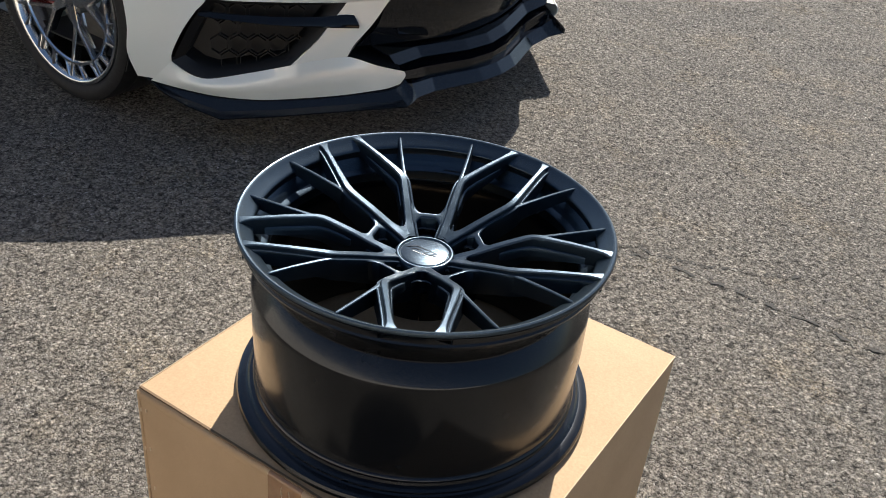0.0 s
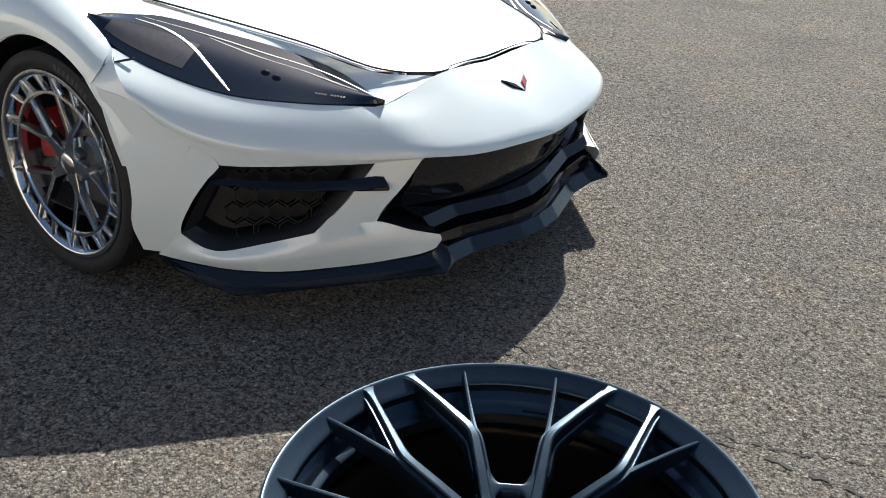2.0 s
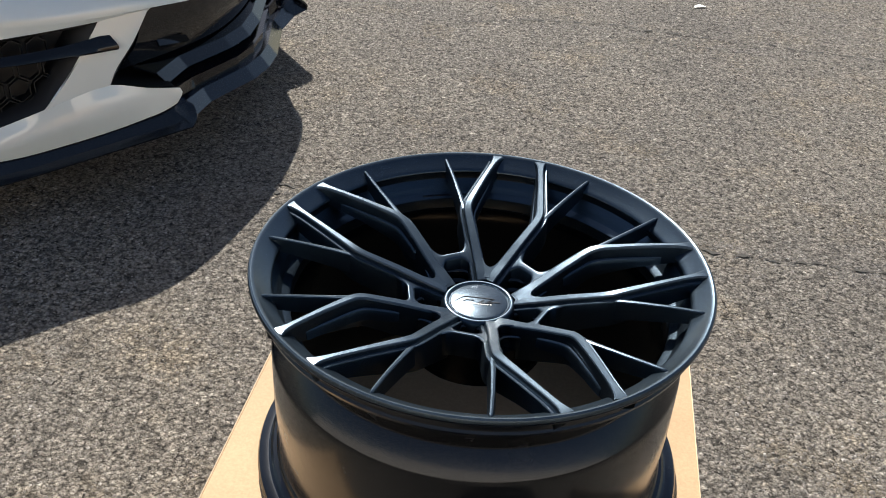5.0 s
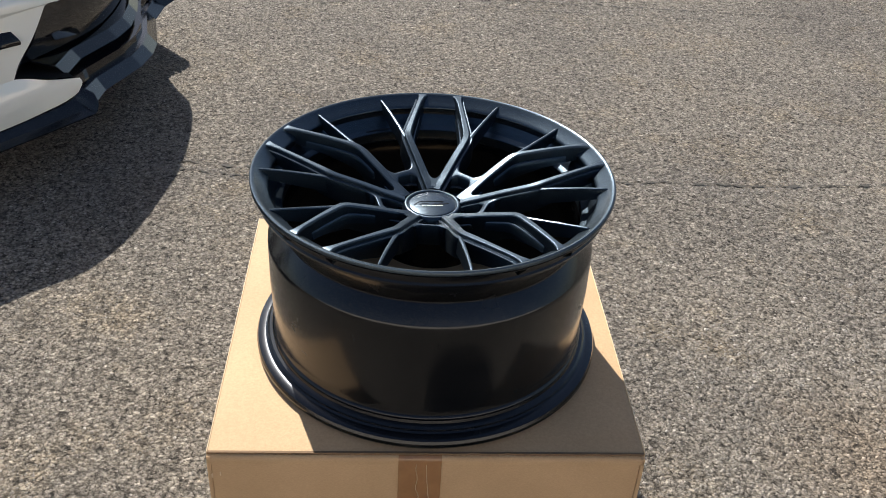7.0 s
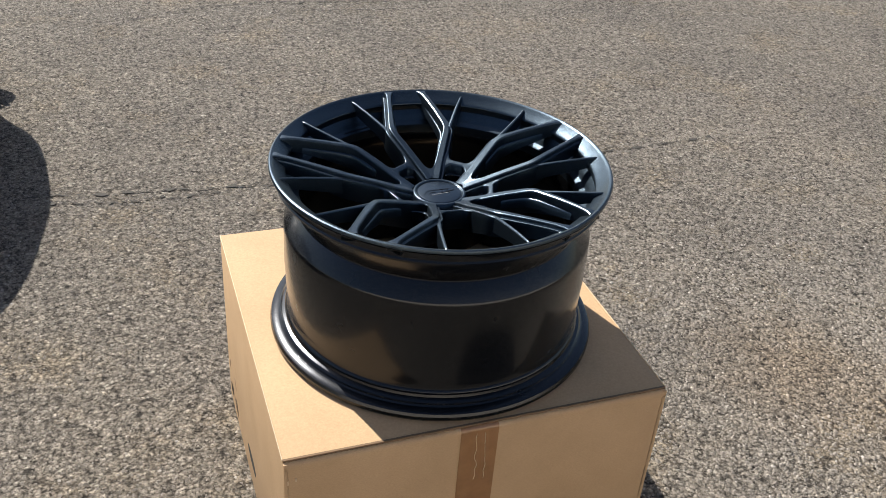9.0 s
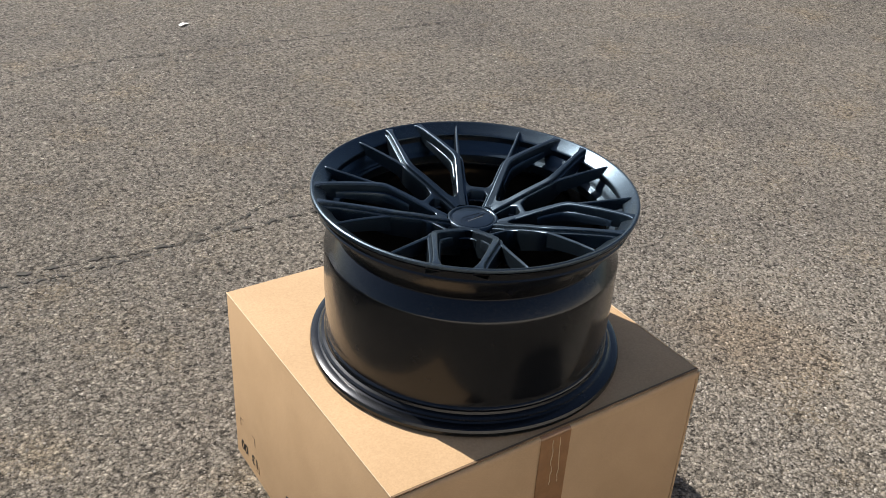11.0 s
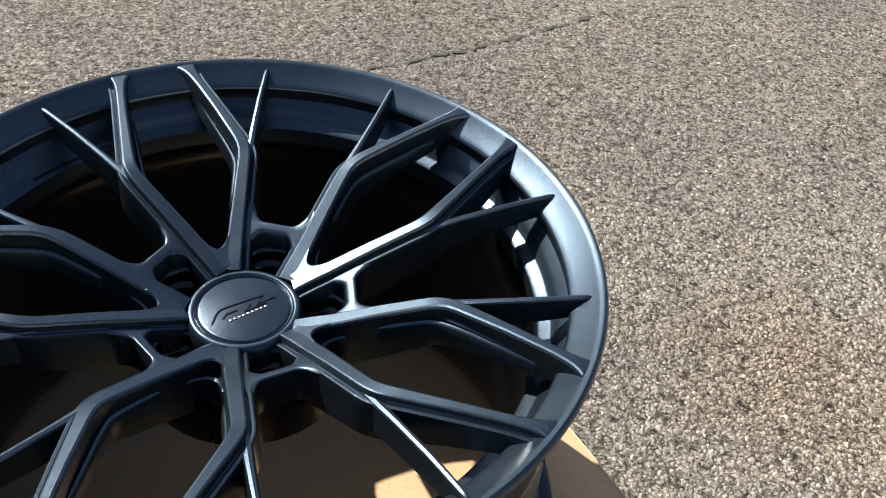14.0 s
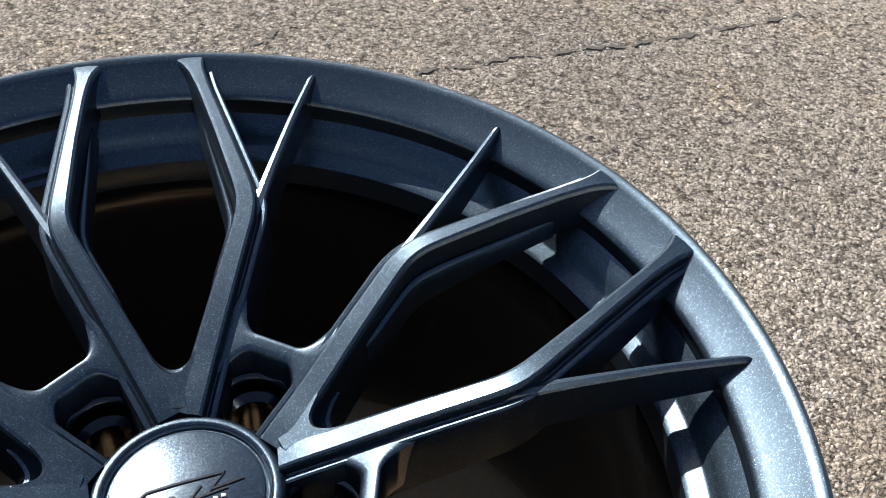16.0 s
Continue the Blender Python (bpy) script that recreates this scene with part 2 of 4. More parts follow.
def lathe(profile, n=128, closed=True):
    """A ring of revolution round z through (radius, height) points."""
    bm = bmesh.new()
    rings = []
    for i in range(n):
        a = 2 * math.pi * i / n
        rings.append([bm.verts.new((r * math.cos(a), r * math.sin(a), z)) for r, z in profile])
    k = len(profile)
    for i in range(n):
        p, q = rings[i], rings[(i + 1) % n]
        for j in range(k if closed else k - 1):
            l = (j + 1) % k
            vs = [p[j], q[j], q[l], p[l]]
            try:
                bm.faces.new(vs)
            except ValueError:
                pass
    bmesh.ops.remove_doubles(bm, verts=bm.verts[:], dist=1e-6)
    return bm


def sweep(path, section, bm=None):
    """A solid along path points (x, y, z, half width, depth); section(w, d) gives (sideways, dz) points in order."""
    bm = bm or bmesh.new()
    rings = []
    for i, (x, y, z, w, d) in enumerate(path):
        p, q = path[max(0, i - 1)], path[min(len(path) - 1, i + 1)]
        t = Vector((q[0] - p[0], q[1] - p[1])).normalized()
        if 0 < i < len(path) - 1:
            s = Vector((x - p[0], y - p[1])).normalized()
            k = 1 / max(0.6, abs(s.dot(t)))
        else:
            k = 1.0
        nrm = Vector((-t.y, t.x)) * k
        rings.append([bm.verts.new((x + nrm.x * o, y + nrm.y * o, z + dz)) for o, dz in section(w, d)])
    n = len(rings[0])
    for p, q in zip(rings, rings[1:]):
        for j in range(n):
            bm.faces.new((p[j], p[(j + 1) % n], q[(j + 1) % n], q[j]))
    bm.faces.new(rings[0])
    bm.faces.new(rings[-1][::-1])
    return bm


def block(bm, x0, y0, z0, x1, y1, z1, bevel=0.0):
    vs = bmesh.ops.create_cube(bm, size=1.0, matrix=Matrix.Translation(((x0 + x1) / 2, (y0 + y1) / 2, (z0 + z1) / 2)) @ Matrix.Diagonal((x1 - x0, y1 - y0, z1 - z0, 1)))["verts"]
    if bevel:
        es = list({e for v in vs for e in v.link_edges})
        bmesh.ops.bevel(bm, geom=es, offset=bevel, segments=2, affect="EDGES", profile=0.5)
    return bm


def prism(points, z0, z1, bevel=0.0):
    """An upright solid over an outline in plan."""
    bm = bmesh.new()
    low = [bm.verts.new((x, y, z0)) for x, y in points]
    top = [bm.verts.new((x, y, z1)) for x, y in points]
    n = len(points)
    for i in range(n):
        bm.faces.new((low[i], low[(i + 1) % n], top[(i + 1) % n], top[i]))
    bm.faces.new(low[::-1])
    f = bm.faces.new(top)
    if bevel:
        bmesh.ops.bevel(bm, geom=list(f.edges), offset=bevel, segments=2, affect="EDGES", profile=0.5)
    return bm


def spline(pts, n):
    """n points on a smooth curve through pts, evenly by length of the chords."""
    pts = [Vector(p) for p in pts]
    d = [0.0]
    for a, b in zip(pts, pts[1:]):
        d.append(d[-1] + max(1e-6, (b - a).length))
    out = []
    for i in range(n):
        s = d[-1] * i / (n - 1)
        k = max(j for j in range(len(pts) - 1) if d[j] <= s + 1e-9)
        f = (s - d[k]) / (d[k + 1] - d[k])
        p1, p2 = pts[k], pts[k + 1]
        h = d[k + 1] - d[k]
        t1 = (p2 - pts[k - 1]) / (d[k + 1] - d[k - 1]) * h if k > 0 else p2 - p1
        t2 = (pts[k + 2] - p1) / (d[k + 2] - d[k]) * h if k + 2 < len(pts) else p2 - p1
        f2, f3 = f * f, f * f * f
        out.append(p1 * (2 * f3 - 3 * f2 + 1) + t1 * (f3 - 2 * f2 + f) + p2 * (-2 * f3 + 3 * f2) + t2 * (f3 - f2))
    return out


def loft(curves, m=24, n=10, smooth=True, bm=None):
    """A sheet through curves; m points along each, n steps across all."""
    bm = bm or bmesh.new()
    rows = [spline(c, m) for c in curves]
    if smooth and len(rows) > 2:
        cols = [spline([r[i] for r in rows], n) for i in range(m)]
        grid = [[cols[i][j] for i in range(m)] for j in range(n)]
    else:
        grid = rows
        if len(rows) == 2 and n > 2:
            grid = [[rows[0][i].lerp(rows[1][i], j / (n - 1)) for i in range(m)] for j in range(n)]
    vs = [[bm.verts.new(p) for p in r] for r in grid]
    for a, b in zip(vs, vs[1:]):
        for i in range(m - 1):
            bm.faces.new((a[i], a[i + 1], b[i + 1], b[i]))
    return bm


def solid(bm, depth):
    """Gives a sheet a thickness."""
    bmesh.ops.recalc_face_normals(bm, faces=bm.faces[:])
    bmesh.ops.solidify(bm, geom=bm.faces[:], thickness=depth)
    return bm


# ---- ground ----
def build_ground():
    bm = bmesh.new()
    edges = [-600, -60, -12, -4, -2, 0, 2, 4, 8, 30, 600]
    vs = [[bm.verts.new((x, y, 0)) for x in edges] for y in edges]
    for a, b in zip(vs, vs[1:]):
        for i in range(len(edges) - 1):
            bm.faces.new((a[i], a[i + 1], b[i + 1], b[i]))
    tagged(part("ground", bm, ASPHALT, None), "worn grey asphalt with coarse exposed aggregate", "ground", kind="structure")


CRACKS = (([(-0.75, 1.285), (-0.5, 1.262), (-0.16, 1.222), (0.2, 1.225), (0.72, 1.212), (1.2, 1.212), (1.46, 1.232)], 0.0058, 3), ([(-0.68, 1.232), (-0.32, 1.200), (-0.05, 1.245), (0.19, 1.335), (0.42, 1.46)], 0.0048, 5),
                   ([(-0.4, 2.68), (0.04, 2.82), (0.64, 2.785), (1.18, 2.745), (1.75, 2.70)], 0.0055, 9), ([(0.3, 2.70), (0.8, 2.66), (1.3, 2.64)], 0.0045, 12))


def build_gravel():
    """Chips of the wearing course that stand proud of the binder, in the part of the yard that the box and car stand on."""
    rng = np.random.default_rng(7)
    fine, coarse, band = 290000, 12000, 6000
    x = np.concatenate([rng.uniform(-1.9, 3.6, fine), rng.normal(1.05, 0.45, coarse), rng.uniform(-0.8, 1.7, band)])
    y = np.concatenate([rng.uniform(-0.75, 3.9, fine), rng.normal(0.15, 0.40, coarse), np.where(rng.random(band) < 0.6, 1.225 + 0.035 * np.sin(5.1 * x[-band:]) + rng.normal(0, 0.022, band), 2.755 - 0.05 * x[-band:] + 0.03 * np.sin(7.3 * x[-band:]) + rng.normal(0, 0.026, band))])
    size = np.concatenate([0.0015 + 0.0032 * rng.random(fine) ** 1.8, 0.0024 + 0.0040 * rng.random(coarse) ** 2.0, 0.0018 + 0.0034 * rng.random(band) ** 2.0])
    clear = ~((x > -0.32) & (x < 0.314) & (y > -0.291) & (y < 0.344))
    wob = 0.012 * np.sin(31 * x) + 0.008 * np.sin(83 * x + 1)
    for k, (pts, w, sd) in enumerate(CRACKS):
        px, py = zip(*pts)
        gap = np.abs(y - np.interp(x, px, py) - wob * 0.5)
        near = (x > px[0]) & (x < px[-1]) & (gap < w * (1.1 + 0.9 * np.sin(23 * x + sd) + 0.8 * rng.random(len(x))))
        clear &= ~near
    x, y, size = x[clear], y[clear], size[clear]
    count = len(x)
    base = np.array([(1, 0, 0), (0.25, 0.95, 0), (-0.85, 0.45, 0), (-0.6, -0.8, 0), (0.45, -0.9, 0), (0.15, 0.05, 1)], float)
    spin = rng.uniform(0, 2 * np.pi, count)
    c, s = np.cos(spin), np.sin(spin)
    jit = rng.uniform(0.7, 1.3, (count, 6, 3))
    b = base[None] * jit
    vx = (b[..., 0] * c[:, None] - b[..., 1] * s[:, None]) * size[:, None] + x[:, None]
    vy = (b[..., 0] * s[:, None] + b[..., 1] * c[:, None]) * size[:, None] + y[:, None]
    vz = b[..., 2] * (size * 0.68)[:, None] - 0.0004
    verts = np.stack([vx, vy, vz], -1).reshape(-1, 3)
    tri = np.array([(0, 1, 5), (1, 2, 5), (2, 3, 5), (3, 4, 5), (4, 0, 5)])
    faces = (tri[None] + (np.arange(count) * 6)[:, None, None]).reshape(-1, 3)
    me = bpy.data.meshes.new("asphalt_chips")
    me.from_pydata(verts, [], faces)
    me.materials.append(STONE)
    tagged(new("asphalt_chips", me), "loose grey stone chips proud of the worn asphalt", "gravel", kind="stuff")


def build_crack(points, width, seed):
    """A ragged crack: a low dark-bottomed rut with a crumbled raised rim."""
    rng = random.Random(seed)
    bm = bmesh.new()
    q = spline([(x, y, 0) for x, y in points], 260)
    rows = []
    for i, p in enumerate(q):
        t = (q[min(259, i + 1)] - q[max(0, i - 1)]).normalized()
        side = Vector((-t.y, t.x, 0))
        p = p + side * (0.022 * noise.noise((i * 0.07, seed, 0)) + 0.010 * noise.noise((i * 0.33, seed, 2)) + rng.uniform(-0.003, 0.003))
        w = width * max(0.0, 0.45 + 1.7 * noise.noise((i * 0.23, seed, 4)) + rng.uniform(-0.35, 0.35))
        rows.append([bm.verts.new(p + side * (k * w) + Vector((0, 0, 0.0032))) for k in (-1, 1)])
    for a, b in zip(rows, rows[1:]):
        bm.faces.new((a[0], a[1], b[1], b[0]))
    return bm


def build_bounce_wall():
    # unseen wall, added to bounce sunlight into the shaded sides
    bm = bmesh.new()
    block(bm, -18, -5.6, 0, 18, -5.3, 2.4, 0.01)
    tagged(part("bounce_wall", bm, STUCCO, None), "unseen sand-coloured stucco wall added to bounce sunlight onto the car and box", "wall", kind="structure")


build_ground()
build_bounce_wall()
build_gravel()
ground_ob = bpy.data.objects["ground"]
for pts, w, sd in CRACKS:
    tagged(part("crack", build_crack(pts, w, sd), CRACK, ground_ob), "dark ragged crack in the asphalt")


def build_scrap(x, y, turn, size):
    bm = loft([[(-size, -size * 0.35, 0.001), (0, -size * 0.45, 0.006), (size * 1.1, -size * 0.2, 0.002)], [(-size * 0.9, size * 0.3, 0.003), (0, size * 0.4, 0.009), (size, size * 0.35, 0.002)]], 8, 3)
    scrap = part("paper_scrap", solid(bm, 0.0004), PAPER, None, m=pose(x, y, 0.0025, 0, 0, turn))
    tagged(scrap, "small crumpled scrap of white paper lying on asphalt", "paper", "scraps on the asphalt")


build_scrap(0.584, 3.16, 20, 0.026)


# ---- cardboard box ----
BX0, BX1, BY0, BY1, BTOP = -0.317, 0.311, -0.288, 0.341, 0.3967


def writing(name, text, size, m, material, parent):
    cu = bpy.data.curves.new(name, "FONT")
    cu.body, cu.size, cu.extrude = text, size, 0.0003
    cu.align_x = cu.align_y = "CENTER"
    cu.materials.append(material)
    ob = new(name, cu)
    ob.parent, ob.matrix_basis = parent, m
    return ob


def build_box():
    box = thing("cardboard_box", "plain brown corrugated cardboard box sealed with tape, standing on asphalt", "box")
    t = 0.006
    side = bmesh.new()
    block(side, BX0, BY0, 0, BX0 + t, BY1, BTOP - 0.0045, 0.0015)
    part("side_panel", side, CARD, box)
    side = bmesh.new()
    block(side, BX1 - t, BY0, 0, BX1, BY1, BTOP - 0.0045, 0.0015)
    part("side_panel", side, CARD, box)
    end = bmesh.new()
    block(end, BX0 + t + 0.0005, BY0 + 0.001, 0, BX1 - t - 0.0005, BY0 + t, BTOP - 0.010, 0.0012)
    part("end_panel", end, CARD, box)
    end = bmesh.new()
    block(end, BX0 + t + 0.0005, BY1 - t, 0, BX1 - t - 0.0005, BY1 - 0.001, BTOP - 0.006, 0.0012)
    part("end_panel", end, CARD, box)
    flap = bmesh.new()
    nx, ny = 22, 22
    grid = []
    for j in range(ny + 1):
        row = []
        for i in range(nx + 1):
            x, y = BX0 + (BX1 - BX0) * i / nx, BY0 + 0.0075 + (BY1 - BY0 - 0.0075) * j / ny
            edge = min(i, nx - i, j, ny - j)
            z = BTOP + (0.0006 * noise.noise((x * 9, y * 9, 3)) if edge else -0.0016)
            if j == 0:
                y += 0.0012 * noise.noise((x * 30, 1, 5))
            row.append(flap.verts.new((x, y, z)))
        grid.append(row)
    for a, b in zip(grid, grid[1:]):
        for i in range(nx):
            flap.faces.new((a[i], a[i + 1], b[i + 1], b[i]))
    solid(flap, 0.0042)
    part("top_flap", flap, CARD, box)
    # dark strip under the flap: its colour paints the shade of the slit
    under = bmesh.new()
    block(under, BX0 + 0.004, BY0 + 0.0115, BTOP - 0.011, BX1 - 0.004, BY0 + 0.05, BTOP - 0.0045)
    part("inner_flap", under, CARD_SLIT, box, "inner flap edge, coloured dark for the shade in the slit")
    # tape down the end panel, with wrinkles
    tape = bmesh.new()
    rows = []
    for j in range(30):
        z = BTOP - 0.009 - 0.30 * j / 29
        rows.append([tape.verts.new((-0.046 + 0.062 * i / 10, BY0 - 0.0004 - 0.0007 * max(0, noise.noise((i * 0.9, j * 0.35, 2))), z)) for i in range(11)])
    for a, b in zip(rows, rows[1:]):
        for i in range(10):
            tape.faces.new((a[i], a[i + 1], b[i + 1], b[i]))
    part("packing_tape", solid(tape, 0.0003), TAPE, box, "brown wrinkled packing tape")
    rows = []
    flat = bmesh.new()
    for j in range(6):
        a = radians(90 * j / 5)
        rows.append([flat.verts.new((-0.046 + 0.062 * i / 10, BY0 + 0.0064 - 0.0070 * math.cos(a), BTOP - 0.0100 + 0.0066 * math.sin(a) + 0.0003 * noise.noise((i, j, 7)))) for i in range(11)])
    for a, b in zip(rows, rows[1:]):
        for i in range(10):
            flat.faces.new((a[i], a[i + 1], b[i + 1], b[i]))
    part("packing_tape", solid(flat, 0.0003), TAPE, box, "torn end of brown packing tape")
    # two thin wrinkles whose pale colour paints the highlights on the tape
    for x, sd in ((-0.020, 1), (-0.006, 2)):
        line = [(x + 0.006 * noise.noise((k * 0.4, sd, 1)) + 0.002 * k * sd / 9, BY0 - 0.0016, BTOP - 0.016 - 0.0075 * k, 0.0004, 0.0006) for k in range(14)]
        b = bmesh.new()
        rows = [[b.verts.new((p[0] + o, p[1] + d, p[2])) for o, d in ((-0.0005, 0.001), (0, -0.0002), (0.0005, 0.001))] for p in line]
        for p, q in zip(rows, rows[1:]):
            for c in range(2):
                b.faces.new((p[c], p[c + 1], q[c + 1], q[c]))
        part("tape_wrinkle_glint", b, CARD_WORN_GLINT, box, "tape wrinkle with its highlight painted pale")
    # bent shoulder of the end panel, the cut edge of the flap, worn side edges
    sh = bmesh.new()
    prof = [(0.0, -0.0165), (0.0, -0.0110), (0.0008, -0.0078), (0.0026, -0.0054), (0.0050, -0.0044), (0.0110, -0.0042), (0.0110, -0.0165)]
    ends = []
    for i in range(33):
        x = BX0 + 0.0015 + (BX1 - BX0 - 0.003) * i / 32
        k = 0.0008 * noise.noise((x * 14, 0, 9))
        ends.append([sh.verts.new((x, BY0 + y, BTOP + z + (k if 2 < n < 6 else 0))) for n, (y, z) in enumerate(prof)])
    for p, q in zip(ends, ends[1:]):
        for c in range(7):
            sh.faces.new((p[c], p[(c + 1) % 7], q[(c + 1) % 7], q[c]))
    sh.faces.new(ends[0]), sh.faces.new(ends[-1][::-1])
    part("bent_shoulder", sh, CARD, box)
    # cut edge of the flap, its dark colour continuing the slit's painted shade
    cut = bmesh.new()
    ends = []
    for i in range(120):
        x = BX0 + 0.001 + (BX1 - BX0 - 0.002) * i / 119
        y = BY0 + 0.0058 + 0.0010 * noise.noise((x * 40, 2, 5)) + 0.0004 * (i % 2)
        ends.append([cut.verts.new((x, y, BTOP - 0.0042)), cut.verts.new((x, y, BTOP - 0.0006)), cut.verts.new((x, BY0 + 0.0100, BTOP - 0.0008)), cut.verts.new((x, BY0 + 0.0100, BTOP - 0.0042))])
    for p, q in zip(ends, ends[1:]):
        for c in range(4):
            cut.faces.new((p[c], p[(c + 1) % 4], q[(c + 1) % 4], q[c]))
    part("flap_edge", cut, CARD_SLIT, box, "corrugated cut edge of the flap, with the slit's shade in its colour", sharp=10)
    for x in (BX0, BX1):
        worn = bmesh.new()
        block(worn, x - 0.0008, BY0 + 0.008, BTOP - 0.0030, x + 0.0008, BY1 - 0.001, BTOP - 0.0002, 0.0006)
        part("worn_fold", worn, CARD_WORN_GLINT, box, "pale worn fold of the cardboard")
    # marker digits on the side panel, upside down
    face = Matrix.Translation((BX0 - 0.0006, 0.272, 0.042)) @ Matrix.Rotation(radians(-90), 4, "Z") @ Matrix.Rotation(radians(90), 4, "X") @ Matrix.Rotation(radians(180), 4, "Z")
    writing("handwritten_number", "13  00", 0.034, face, INK, box)
    for y, z, dy, dz in ((0.312, 0.110, -1, -1), (0.242, 0.104, 1, -1), (0.312, 0.030, -1, 1), (0.228, 0.022, 1, 1)):
        b = bmesh.new()
        block(b, BX0 - 0.0006, min(y, y + dy * 0.014), z - 0.0008, BX0 + 0.0005, max(y, y + dy * 0.014), z + 0.0008)
        block(b, BX0 - 0.0006, y - 0.0008, min(z, z + dz * 0.02), BX0 + 0.0005, y + 0.0008, max(z, z + dz * 0.02))
        part("printed_corner_mark", b, PRINT, box)
    slot = bmesh.new()
    pts = [(0.045 * math.cos(a), 0.013 * math.sin(a)) for a in (2 * math.pi * i / 20 for i in range(20))]
    low = [slot.verts.new((BX0 - 0.0005, 0.055 + p[0], 0.070 + p[1])) for p in pts]
    slot.faces.new(low)
    part("grip_slot", solid(slot, 0.0004), SEAM, box, "dark cut-out grip slot")
    for z in (0.358, 0.276, 0.188):
        for k in range(2):
            b = bmesh.new()
            block(b, -0.312 + k * 0.012, BY0 - 0.0004, z - 0.006 + k * 0.004, -0.310 + k * 0.012, BY0 + 0.002, z + 0.001 + k * 0.004)
            part("printed_tick", b, CARD_WORN_GLINT, box, "short pale slit in the cardboard")
    return box


build_box()

# ---- alloy wheel lying face up on the box ----
WZ = 0.7036
V_ANGLE = 157.79


def spoke_section(side):
    """Cross-section of a spoke arm, with a lower ledge on one side."""
    def section(w, d):
        a = [(-w - 0.0022, -d), (-w - 0.0012, -0.013), (-w - 0.0002, -0.0026), (-w + 0.0007, -0.0008), (-w + 0.0022, 0), (w - 0.0022, 0), (w - 0.0010, -0.0006), (w - 0.0004, -0.0018),
             (w + 0.0002, -0.0062), (w + 0.0010, -0.0070), (w + 0.0022, -0.0058), (w + 0.0038, -0.0056), (w + 0.0048, -0.0062), (w + 0.0054, -0.0080), (w + 0.0058, -0.016), (w + 0.0064, -d)]
        return a if side > 0 else [(-o, z) for o, z in a][::-1]
    return section


def thin_section(w, d):
    return [(-w - 0.0016, -d), (-w - 0.0006, -0.008), (-w, -0.0016), (-w + 0.0008, -0.0004), (0, 0.0002), (w - 0.0008, -0.0004), (w, -0.0016), (w + 0.0006, -0.008), (w + 0.0016, -d)]


def path_spline(pts, n):
    """Rounds the corners of a path whose points carry width and depth too."""
    out = []
    arr = [np.array(p, float) for p in pts]
    for i in range(len(arr) - 1):
        a, b = arr[i], arr[i + 1]
        steps = max(2, int(n * np.linalg.norm(b[:2] - a[:2])))
        out += [a + (b - a) * k / steps for k in range(steps)]
    out.append(arr[-1])
    for _ in range(2):
        out = [out[0]] + [(out[i - 1] + 2 * out[i] + out[i + 1]) / 4 for i in range(1, len(out) - 1)] + [out[-1]]
    return out


